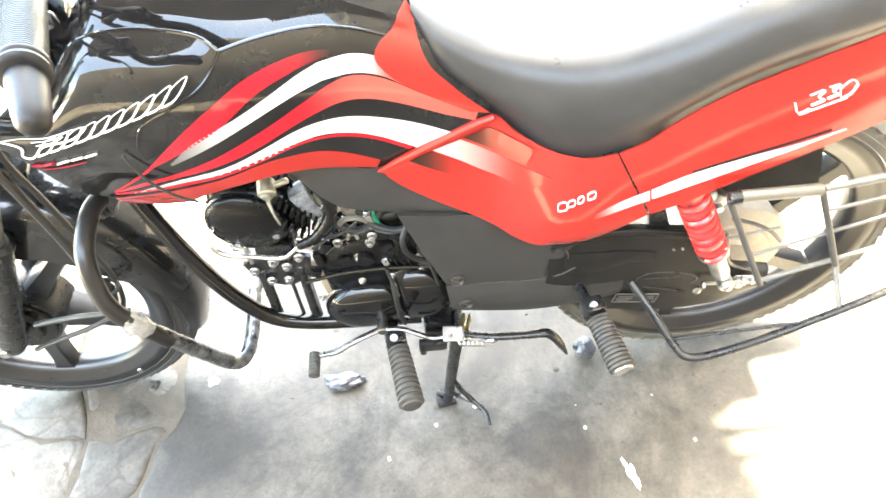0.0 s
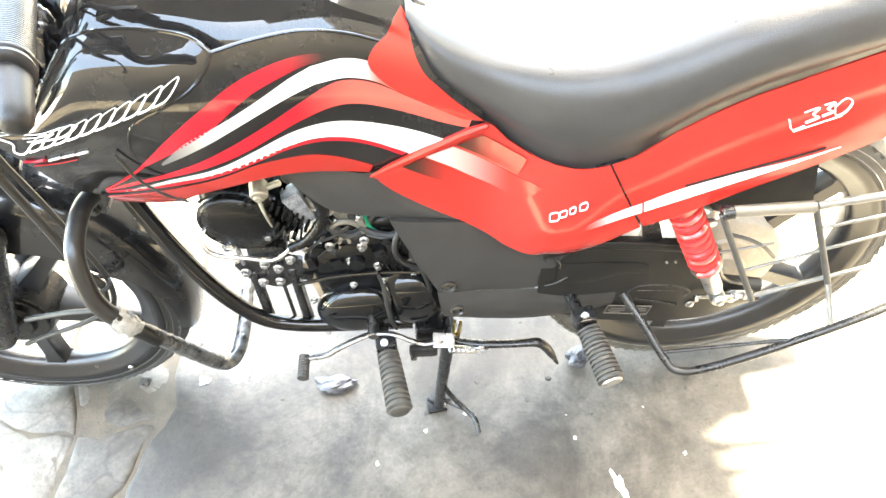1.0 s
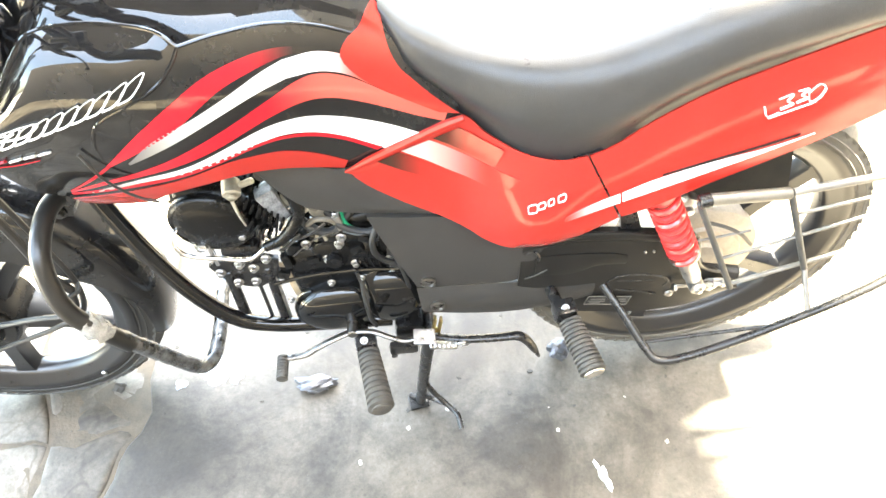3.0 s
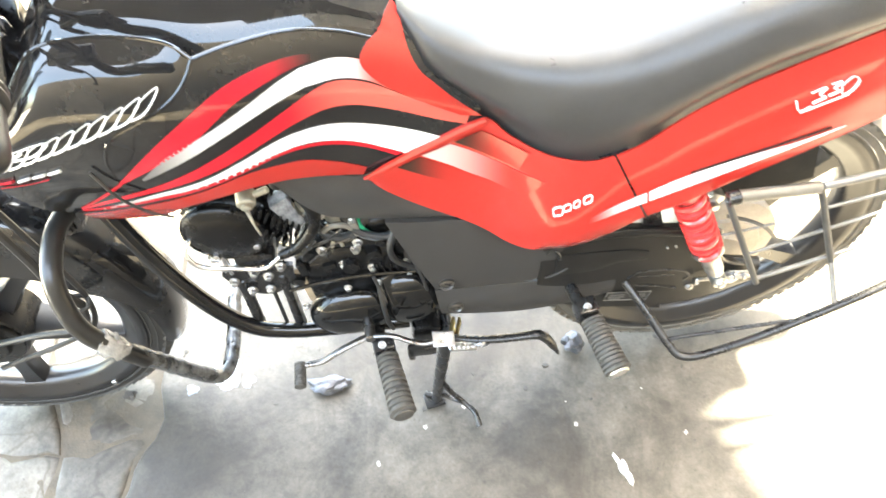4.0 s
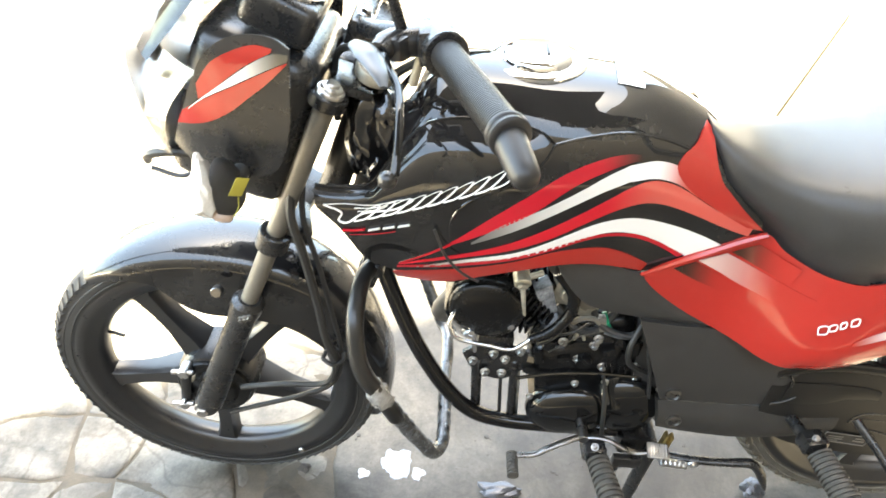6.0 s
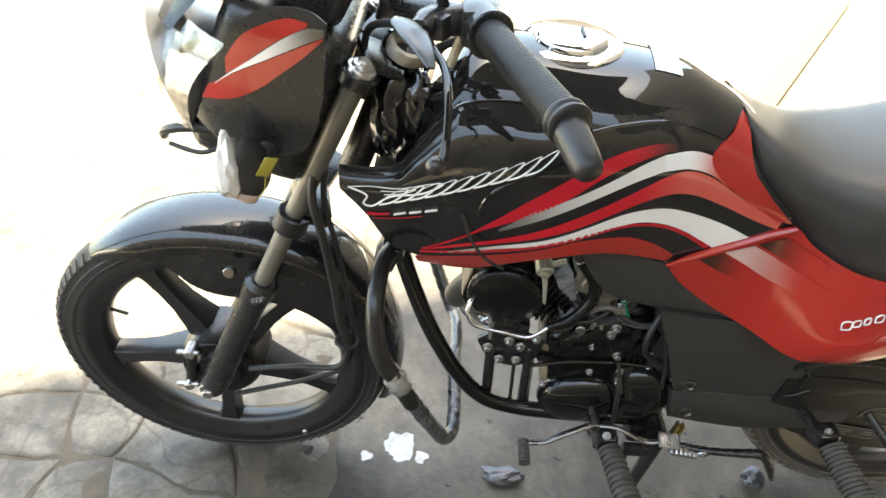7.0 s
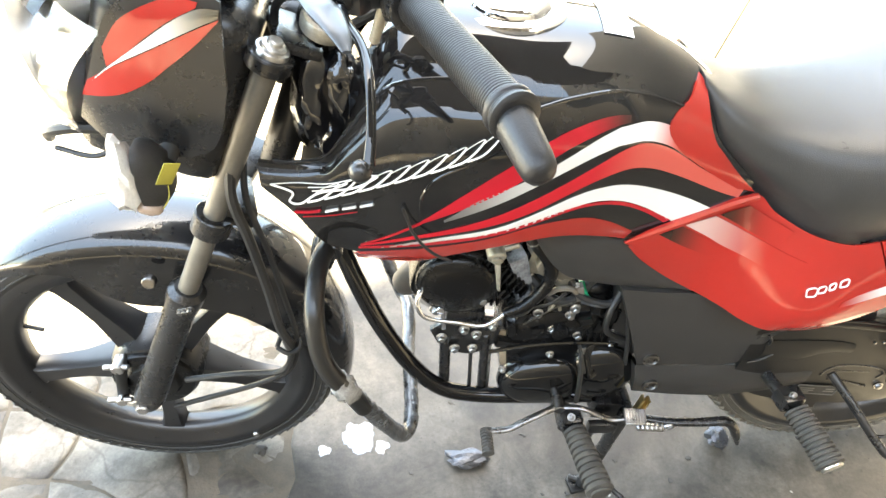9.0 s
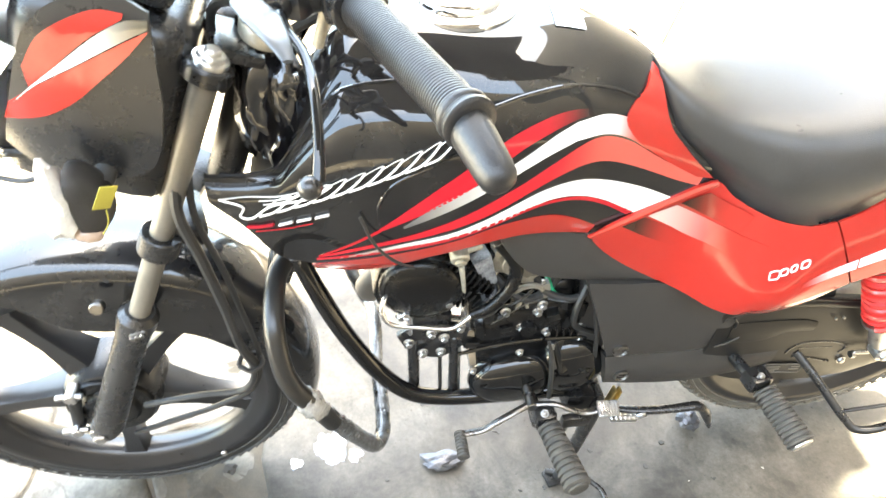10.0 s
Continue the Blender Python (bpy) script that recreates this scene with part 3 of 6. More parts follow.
    part("mudguard_bolt", rod((-0.547, -0.066, 0.585), (-0.547, -0.078, 0.588), 0.009), WORN, mg)


def build_rear():
    w = build_wheel("rear_wheel", REAR, 0.320, 43, label="black five-spoke rear wheel with a dusty tyre", rubber=DUSTY_RUBBER)
    bm = lathe([(0, -0.062), (0.045, -0.062), (0.050, -0.056), (0.078, -0.054), (0.082, -0.048), (0.104, -0.046), (0.112, -0.040), (0.114, -0.03), (0.114, 0.04), (0.10, 0.05), (0.06, 0.06), (0, 0.06)], REAR, (0, 1, 0), 40)
    part("hub", bm, HUB, w, "dusty grey hub")
    bm = rod(REAR + Vector((0, -0.118, 0.012)), REAR + Vector((0, 0.15, 0.012)), 0.0075)
    hexbolt(REAR + Vector((0, -0.114, 0.012)), (0, -1, 0), 0.011, 0.010, bm)
    part("axle", bm, BOLT, w)
    # enclosed chain case along the swing arm, cut away round the axle at its rear end
    up = [(0.31, 0.500), (0.348, 0.511), (0.400, 0.513), (0.462, 0.507), (0.507, 0.499), (0.560, 0.490), (0.590, 0.481), (0.601, 0.448), (0.612, 0.412), (0.632, 0.392), (0.660, 0.381), (0.698, 0.345)]
    lo = [(0.31, 0.370), (0.348, 0.330), (0.400, 0.304), (0.456, 0.291), (0.507, 0.282), (0.555, 0.279), (0.582, 0.280), (0.600, 0.282), (0.618, 0.285), (0.640, 0.293), (0.668, 0.308), (0.698, 0.334)]
    flat = lambda x, z: 0.098
    case = part("chain_case", skin(up, lo, flat, 0.004, 66, 12, thick=0.012, bow=0.010), CASE, BIKE, "long black pressed-steel chain case")
    part("case_flange", skin(up[:7], [(x + 0.002, z - 0.017 - 0.10 * max(0, 0.40 - x)) for x, z in up[:7]], flat, 0.0085, 40, 4, thick=0.006, bow=0.004), CASE, case)
    part("case_edge", tube([(x, -0.106, z) for x, z in up[:7]], 0.0026, 40, 8), CASE, case)
    part("case_edge", tube([(x, -0.105, z) for x, z in up[5:11]], 0.0030, 40, 8), WORN, case)
    # pressed relief: a stepped boss at the front, a round-ended bead and two straight beads
    part("pressed_boss", skin([(0.335, 0.471), (0.40, 0.469), (0.452, 0.464), (0.482, 0.456)], [(0.335, 0.412), (0.392, 0.412), (0.432, 0.433), (0.482, 0.434)], flat, 0.012, 30, 6, thick=0.008, bow=0.003), CASE, case)
    for pts, r in (([(0.458, 0.380), (0.464, 0.395), (0.482, 0.404), (0.520, 0.402), (0.552, 0.392), (0.566, 0.378), (0.560, 0.366)], 0.0024), ([(0.476, 0.391), (0.54, 0.384)], 0.0018), ([(0.476, 0.367), (0.512, 0.358), (0.553, 0.342)], 0.0022)):
        part("pressed_bead", tube([(x, -0.1110, z) for x, z in pts], r, 30, 8), SATIN, case)
    label = part("caution_label", skin([(0.434, 0.355), (0.510, 0.344)], [(0.429, 0.333), (0.506, 0.321)], flat, 0.0145, 4, 2, thick=0.0008), CABLE, case, "small black caution label with white print")
    for a, b in (((0.434, 0.355), (0.510, 0.344)), ((0.429, 0.333), (0.506, 0.321)), ((0.434, 0.355), (0.429, 0.333)), ((0.510, 0.344), (0.506, 0.321))):
        part("label_border", rod((a[0], -0.1132, a[1]), (b[0], -0.1132, b[1]), 0.0009, seg=6, bev=0), GRILLE, label)
    for x, z, w_ in ((0.452, 0.3445, 0.026), (0.450, 0.3390, 0.030), (0.448, 0.3345, 0.020), (0.494, 0.3385, 0.016), (0.493, 0.3325, 0.020)):
        part("print_bar", box((w_, 0.0006, 0.0024), (x, -0.1134, z), (0, 8, 0), 0), GRILLE, label)
    part("case_bolt", hexbolt((0.576, -0.112, 0.343), (0, -1, 0), 0.0055, 0.005), BOLT, case)
    for x in (0.508, 0.522):
        part("case_stud", rod((x, -0.1095, 0.462), (x, -0.114, 0.462), 0.0022, seg=10), BOLT, case)
    # chain adjuster by the axle
    part("adjuster", rod((0.574, -0.122, 0.377), (0.672, -0.122, 0.369), 0.0036, seg=12), BOLT, BIKE, "bright chain adjuster bolt")
    for x in (0.572, 0.640, 0.655):
        part("adjuster_nut", lathe([(0, 0), (0.0065, 0), (0.0065, 0.006), (0, 0.006)], (x, -0.122, 0.372), (1, 0, 0), 6), BOLT, BIKE)
    part("adjuster_plate", box((0.032, 0.005, 0.016), (0.655, -0.118, 0.372), (0, 8, 0), 0.002), BOLT, BIKE)
    for s in (-1, 1):
        bm = tube([(0.22, s * 0.070, 0.37), (0.42, s * 0.070, 0.375), (0.56, s * 0.075, 0.365), (0.700, s * 0.090, 0.350)], 0.013, 12, 10, flat=1.3)
        part("swing_arm", bm, SATIN, BIKE)
        t, b = Vector((0.470, s * 0.128, 0.650)), Vector((0.597, s * 0.138, 0.401))
        d = (b - t).normalized()
        L = (b - t).length
        shock = part("shock_absorber", rod(t + d * 0.02, b - d * 0.02, 0.010), STEEL, BIKE, "red-sprung rear shock absorber")
        bm = lathe([(0, 0), (0.019, 0), (0.0215, 0.01), (0.0215, 0.045), (0.017, 0.052), (0, 0.052)], t, d, 24)
        part("shock_cover", bm, SPRING_RED, shock)
        coil = bmesh.new()
        u = d.orthogonal().normalized()
        v = d.cross(u)
        pts = []
        turns, steps = 9, 160
        for i in range(steps + 1):
            f = i / steps
            a = 2 * math.pi * turns * f
            pts.append(t + d * (0.045 + 0.145 * f) + (u * math.cos(a) + v * math.sin(a)) * 0.0195)
        tube(pts, 0.0050, steps, 7, coil)
        part("spring", coil, SPRING_RED, shock, "red coil spring")
        bm = lathe([(0, 0.188), (0.0225, 0.188), (0.0235, 0.194), (0.018, 0.199), (0.0145, 0.203), (0.0145, L - 0.03), (0.012, L - 0.02), (0, L - 0.02)], t, d, 24)
        part("shock_body", bm, STEEL, shock, "bright shock absorber body")
        bm = rod(b + Vector((0, s * 0.012, 0)), b - Vector((0, s * 0.012, 0)), 0.0125)
        hexbolt(b + Vector((0, s * 0.012, 0)), (0, s, 0), 0.0065, 0.006, bm)
        part("shock_eye", bm, STEEL, shock)
    # flat stay from the tail down to the swing arm
    part("tail_stay", skin([(0.452, 0.560), (0.476, 0.558)], [(0.468, 0.490), (0.502, 0.488)], lambda x, z: 0.096, 0.0, 6, 6, thick=0.010), SATIN, BIKE)
    bm = box((0.022, 0.020, 0.030), (0.545, -0.110, 0.569), (0, 28, 0), 0.004)
    rod((0.545, -0.118, 0.566), (0.545, -0.128, 0.564), 0.007, bm=bm)
    part("shock_bracket", bm, STEEL, BIKE, "bright bracket beside the shock absorber")
    # brake rod and its torque stay behind the grille
    part("brake_rod", tube([(0.575, -0.128, 0.500), (0.598, -0.130, 0.507), (0.650, -0.131, 0.518)], 0.0022, 10, 8), GRILLE, BIKE)
    part("torque_stay", tube([(0.575, -0.122, 0.537), (0.610, -0.128, 0.527), (0.640, -0.130, 0.508), (0.665, -0.128, 0.480)], 0.0030, 14, 8), GRILLE_DARK, BIKE)
    # rear mudguard
    bm = bmesh.new()
    rows = []
    for i in range(25):
        a = radians(118 - 34 * i / 24)
        row = []
        for u in (-1, -0.97, -0.8, -0.4, 0, 0.4, 0.8, 0.97, 1):
            drop = {1: 0.105, 0.97: 0.04, 0.8: 0.008, 0.4: 0.001, 0: 0}[abs(u)]
            row.append(bm.verts.new(REAR + Vector((math.cos(a) * (0.352 - drop), u * 0.088, 0.005 + math.sin(a) * (0.352 - drop)))))
        rows.append(row)
    fs = []
    for p, q in zip(rows, rows[1:]):
        for j in range(8):
            fs.append(bm.faces.new((p[j], p[j + 1], q[j + 1], q[j])))
    bmesh.ops.recalc_face_normals(bm, faces=fs)
    bmesh.ops.solidify(bm, geom=fs, thickness=0.003)
    rg = part("rear_mudguard", bm, MATTE, BIKE, "black plastic rear mudguard", smooth=50)
    for hand in (-1, 1):
        part("mudguard_side", skin([(0.505, 0.655), (0.56, 0.685), (0.61, 0.700), (0.668, 0.690)], [(0.545, 0.552), (0.60, 0.552), (0.66, 0.556), (0.706, 0.566)], lambda x, z: 0.092, 0, 12, 6, hand, 0.004), MATTE, rg)
    # silencer on the far side
    bm = lathe([(0, 0), (0.03, 0.0), (0.050, 0.05), (0.056, 0.10), (0.056, 0.44), (0.050, 0.46), (0.022, 0.462), (0.02, 0.50), (0.016, 0.50), (0.015, 0.46), (0, 0.46)], (0.50, 0.165, 0.225), (0.985, 0.02, 0.10), 36)
    ex = part("silencer", bm, ALLOY, BIKE, "bright alloy silencer on the far side")
    part("exhaust_elbow", tube([(-0.168, 0.018, 0.535), (-0.190, 0.026, 0.495), (-0.204, 0.040, 0.458), (-0.205, 0.085, 0.41)], [0.016, 0.022, 0.024, 0.019], 16, 14), ELBOW, ex, "dull grey exhaust elbow")
    bm = tube([(-0.205, 0.085, 0.41), (-0.16, 0.125, 0.32), (-0.08, 0.155, 0.23), (0.02, 0.165, 0.20), (0.2, 0.165, 0.205), (0.51, 0.165, 0.226)], 0.018, 40, 14)
    part("exhaust_pipe", bm, CHROME, ex)


def build_body():
    # tank: a full closed shell lofted along its length
    bm = bmesh.new()
    rows, nx, nz = [], 44, 26
    for i in range(nx + 1):
        x = -0.275 + 0.49 * i / nx
        zt, zb, zc = lerp(x, ZT) - 9.0 * max(0, -0.205 - x) ** 2 - 0.4 * max(0, -0.205 - x), 0.70, lerp(x, ZC)
        slim = lerp(x, [(-.3, .78), (-.13, .80), (-.06, .95), (-.02, 1.0)])
        row = []
        for j in range(nz + 1):
            f = j / nz
            if f < 0.3:
                z = zb + (zc - zb) * f / 0.3
                w = (lerp(x, WM) - .030 * ((zc - z) / .12) ** 2 - 0.003) * slim
            else:
                a = (f - 0.3) / 0.7 * math.pi / 2
                wm = lerp(x, WM)
                w = slim * (wm * max(0, math.cos(a)) ** (2 / 2.6) - 0.003 * math.cos(a))
                z = zc + (zt - zc) * math.sin(a) ** (2 / 2.6)
            row.append((x, max(w, 0), z))
        left = [bm.verts.new((x, -w, z)) for x, w, z in row]
        right = [bm.verts.new((x, w, z)) for x, w, z in row[:-1]]
        rows.append(left + right[::-1])
    for p, q in zip(rows, rows[1:]):
        for j in range(len(p) - 1):
            bm.faces.new((p[j], p[j + 1], q[j + 1], q[j]))
    bm.faces.new(rows[0])
    bm.faces.new(rows[-1])
    tank = part("fuel_tank", bm, GLOSS_BLACK, BIKE, "gloss black fuel tank", smooth=50)
    cap_at, cap_up = Vector((-0.092, 0.016, 0.928)), Vector((0.02, 0, 1))
    bm = lathe([(0, 0.012), (0.040, 0.012), (0.044, 0.010), (0.046, 0.006), (0.047, 0.003), (0.062, 0.003), (0.066, 0.000), (0.067, -0.01), (0, -0.01)], cap_at, cap_up, 48)
    cap = part("filler_cap", bm, CHROME, tank, "round chrome filler cap")
    bm = box((0.004, 0.03, 0.002), (-0.078, 0.016, 0.941), bev=0.0008)
    part("cap_slot", bm, CABLE, tank)

    for hand in (-1, 1):
        shroud = part("shroud", skin([(-0.366, 0.8085), (-0.329, 0.8105), (-0.294, 0.821), (-0.270, 0.849), (-0.246, 0.877), (-0.220, 0.898), (-0.172, 0.904), (-0.132, 0.900), (-0.096, 0.897), (-0.076, 0.884), (-0.039, 0.886), (0.013, 0.884), (0.060, 0.872), (0.105, 0.853), (0.150, 0.815), (0.218, 0.742)],
                                     [(-0.364, 0.786), (-0.331, 0.753), (-0.290, 0.690), (-0.202, 0.657), (-0.150, 0.682), (-0.100, 0.701), (-0.060, 0.708), (-0.010, 0.705), (0.030, 0.693), (0.066, 0.678), (0.12, 0.698), (0.200, 0.735)],
                                     hull, 0.002, 64, 24, hand, 0.004), GLOSS_BLACK, BIKE, "gloss black tank shroud with flowing stripes")
        decals = (
            ("red_stripe", RED_DECAL, [(-.262, .701), (-.225, .728), (-.193, .753)], [(-.262, .699), (-.225, .724), (-.192, .749)]),
            ("red_stripe", RED_OUT, [(-.193, .754), (-.146, .795), (-.101, .828), (-.061, .851), (-.021, .861), (.015, .863), (.052, .856)], [(-.192, .750), (-.139, .778), (-.098, .801), (-.052, .832), (-.012, .846), (.023, .853), (.054, .852)]),
            ("white_stripe", WHITE_IN, [(-.168, .756), (-.130, .786), (-.077, .810), (-.041, .826), (-.005, .842), (.020, .850)], [(-.167, .753), (-.117, .776), (-.072, .797), (-.036, .812), (-.005, .823), (.022, .830)]),
            ("white_stripe", WHITE_TAIL, [(.020, .850), (.055, .850), (.088, .838), (.112, .818)], [(.022, .830), (.055, .829), (.086, .818), (.114, .799)]),
            ("red_stripe", SALMON, [(-.262, .700), (-.208, .723), (-.176, .734), (-.127, .753), (-.085, .772), (-.036, .794), (-.002, .810), (.031, .824), (.057, .826), (.091, .813), (.142, .780), (.200, .749)], [(-.262, .697), (-.208, .717), (-.176, .727), (-.120, .743), (-.072, .760), (-.030, .778), (.004, .791), (.037, .798), (.067, .794), (.104, .779), (.157, .754), (.196, .738)]),
            ("white_stripe", WHITE_TWO, [(-.238, .697), (-.173, .722), (-.112, .738), (-.060, .759), (-.019, .774), (.015, .779), (.047, .775), (.092, .759), (.133, .741), (.168, .723)], [(-.238, .695), (-.170, .717), (-.108, .730), (-.057, .745), (-.019, .757), (.011, .760), (.044, .752), (.076, .736), (.100, .720), (.122, .705)]),
            ("red_stripe", RED_DECAL, [(-.265, .694), (-.178, .7135), (-.115, .730), (-.064, .746), (-.022, .757), (.011, .758), (.044, .751), (.076, .735), (.118, .709)], [(-.265, .689), (-.178, .708), (-.117, .723), (-.065, .740), (-.023, .752), (.011, .754), (.043, .746), (.076, .729), (.110, .705)]),
            ("red_stripe", RED, [(-.272, .676), (-.185, .699), (-.120, .717), (-.067, .735), (-.026, .738), (.007, .734), (.039, .718), (.072, .694)], [(-.268, .660), (-.202, .659), (-.140, .688), (-.081, .705), (-.039, .709), (.001, .703), (.035, .692), (.066, .680)]),
        )
        for nm, material, u, l in decals:
            part(nm, skin(u, l, hull, 0.0030, 44, 4, hand, 0.0006), material, shroud)
        # rolled edges of the shroud
        for edge in ([(-.076, .884), (-.039, .886), (.013, .884), (.060, .872), (.100, .855)], [(-.350, .8090), (-.329, .8105), (-.294, .821), (-.270, .849), (-.246, .877), (-.220, .898), (-.172, .904), (-.132, .900), (-.096, .897), (-.076, .884)],
                     [(-.076, .884), (-.085, .870), (-.103, .853), (-.131, .838), (-.174, .817), (-.192, .790), (-.194, .760)]):
            part("rolled_edge", tube([(x, hand * (hull(x, z) + .0012), z) for x, z in edge], .0022, 36, 8), GLOSS_BLACK, shroud)
        # raised bar between shroud and side panel
        rim_pts = [(x, hand * (side(x, z) + 0.010), z) for x, z in ((0.066, 0.677), (0.10, 0.692), (0.15, 0.713), (0.19, 0.730), (0.220, 0.742))]
        part("panel_bar", tube(rim_pts, [0.0015, 0.0050, 0.0062, 0.0062, 0.0062, 0.0045], 24, 8), RED, shroud, "red raised bar")
        # red collar running up between tank and seat
        bm = skin([(0.190, 0.752), (0.142, 0.781), (0.104, 0.808), (0.082, 0.836), (0.089, 0.853), (0.105, 0.862), (0.114, 0.872), (0.122, 0.8765)], [(0.216, 0.745), (0.198, 0.761), (0.178, 0.780), (0.160, 0.799), (0.146, 0.814), (0.136, 0.834), (0.131, 0.854), (0.129, 0.869)],
                  lambda x, z: hull(x, min(z, lerp(x, ZT) - 0.0005)) , 0.0040, 20, 8, hand, 0.003)
        part("seat_collar", bm, RED, shroud, "red collar between tank and seat")

        # side panel, then tail panel behind the seam
        panel = part("side_panel", skin([(0.066, 0.677), (0.119, 0.700), (0.176, 0.725), (0.219, 0.742), (0.247, 0.722), (0.288, 0.706), (0.337, 0.698), (0.371, 0.703)],
                                        [(0.067, 0.675), (0.097, 0.642), (0.145, 0.606), (0.200, 0.578), (0.262, 0.556), (0.300, 0.556), (0.360, 0.573), (0.424, 0.606)],
                                        side, 0.006, 48, 16, hand, 0.004, bow=0.004), RED, BIKE, "red side panel with a white flash")
        pd = (
            ("white_flash", WHITE_OUT, [(.176, .712), (.220, .691), (.257, .679), (.290, .672)], [(.140, .700), (.172, .682), (.205, .664), (.262, .645)]),
            ("black_flash", BLACK_OUT, [(.214, .728), (.240, .716), (.268, .706)], [(.181, .714), (.222, .694), (.258, .682)]),
            ("black_flash", BLACK_OUT_LOW, [(.137, .698), (.170, .680), (.208, .660)], [(.109, .687), (.142, .668), (.182, .650)]),
        )
        for nm, material, u, l in pd:
            part(nm, skin(u, l, side, 0.0105, 24, 4, hand, 0.0008, bow=0.0), material, panel)
        tail = part("tail_panel", skin([(0.3735, 0.703), (0.406, 0.717), (0.449, 0.747), (0.509, 0.780), (0.570, 0.803), (0.630, 0.822), (0.72, 0.845), (0.86, 0.865)],
                                       [(0.4265, 0.607), (0.475, 0.622), (0.543, 0.651), (0.591, 0.668), (0.639, 0.684), (0.70, 0.706), (0.78, 0.74), (0.88, 0.80)],
                                       side, 0.006, 40, 12, hand, 0.004, bow=0.004), RED, BIKE, "red tail panel with a white line")
        part("seam_backing", skin([(0.355, 0.696), (0.392, 0.705)], [(0.408, 0.606), (0.442, 0.618)], side, -0.004, 6, 8, hand, 0.003, bow=0.004), SATIN, tail)
        part("tail_stripe", skin([(.348, .622), (.375, .634), (.418, .648)], [(.346, .615), (.375, .622), (.420, .634)], side, 0.011, 16, 3, hand, 0.0008), TAIL_IN, panel)
        part("tail_stripe", skin([(.421, .649), (.465, .667), (.534, .686), (.604, .699), (.66, .712)], [(.423, .635), (.468, .650), (.537, .673), (.605, .694), (.66, .711)], side, 0.0105, 24, 3, hand, 0.0008), WHITE_DECAL, tail)
        part("tail_stripe", skin([(.47, .6735), (.54, .692), (.64, .7145)], [(.47, .6705), (.54, .6885), (.64, .7115)], side, 0.0105, 20, 2, hand, 0.0008), BLACK_DECAL, tail)

    part("head_shroud", box((0.080, 0.15, 0.15), (-0.283, 0, 0.775), (0, 20, 0), 0.03, seg=3), MATTE, BIKE, "black rubber shroud behind the steering head")
    # seat: rider's dip, then the raised pillion part
    bm = bmesh.new()
    low = [(0.125, 0.868), (0.145, 0.825), (0.175, 0.785), (0.22, 0.744), (0.255, 0.722), (0.29, 0.706), (0.337, 0.698), (0.375, 0.704), (0.42, 0.726), (0.47, 0.760), (0.53, 0.790), (0.60, 0.812), (0.70, 0.838), (0.80, 0.855), (0.86, 0.865)]
    top = [(0.125, 0.878), (0.16, 0.856), (0.22, 0.833), (0.30, 0.827), (0.38, 0.838), (0.44, 0.860), (0.50, 0.886), (0.58, 0.908), (0.70, 0.924), (0.80, 0.918), (0.86, 0.895)]
    wid = [(0.125, 0.050), (0.16, 0.082), (0.22, 0.100), (0.30, 0.128), (0.40, 0.140), (0.55, 0.138), (0.75, 0.120), (0.86, 0.085)]
    rows = []
    for i in range(61):
        x = 0.127 + 0.73 * i / 60
        zl, zt, w = lerp(x, low), lerp(x, top), lerp(x, wid)
        wl = min(w, side(x, zl) - 0.004 + 0.10 * max(0, 0.20 - x))
        sec = [(wl * 0.97, zl - 0.030), (wl, zl), (w * 1.01, zl + (zt - zl) * 0.35), (w * 0.985, zl + (zt - zl) * 0.62), (w * 0.90, zl + (zt - zl) * 0.83), (w * 0.72, zl + (zt - zl) * 0.945), (w * 0.4, zl + (zt - zl) * 0.99), (0, zt)]
        pts = spline([(x, a, b) for a, b in sec], 21)
        rows.append([bm.verts.new((x, -p.y, p.z)) for p in pts] + [bm.verts.new((x, p.y, p.z)) for p in pts[-2::-1]])
    for p, q in zip(rows, rows[1:]):
        for j in range(len(p) - 1):
            bm.faces.new((p[j], p[j + 1], q[j + 1], q[j]))
    bm.faces.new(rows[0])
    bm.faces.new(rows[-1])
    part("seat", bm, SEAT, BIKE, "long dark grey vinyl dual seat", smooth=60)


build_front()
build_rear()
build_body()


def ribbed(a, b, r, ribs, depth, seg=20, ends=(1.0, 1.0), bm=None):
    """A bar with raised rings along it, such as a rubber peg or grip."""
    a, b = Vector(a), Vector(b)
    h = (b - a).length
    prof = [(0, 0), (r * 0.85 * ends[0], 0), (r * ends[0], h * 0.015)]
    for i in range(ribs):
        f0, f1 = (i + 0.15) / ribs, (i + 0.85) / ribs
        s = ends[0] + (ends[1] - ends[0]) * f0
        prof += [(r * s - depth, h * f0), (r * s, h * (f0 + 0.12 / ribs)), (r * s, h * (f1 - 0.12 / ribs)), (r * s - depth, h * f1)]
    prof += [(r * ends[1], h * 0.985), (r * 0.85 * ends[1], h), (0, h)]
    return lathe(prof, a, b - a, seg, bm)


def bolts(places, parent, r, h, y, material=None):
    for x, z in places:
        part("bolt", hexbolt((x, y, z), (0, -1, 0), r, h), material or CHROME, parent)


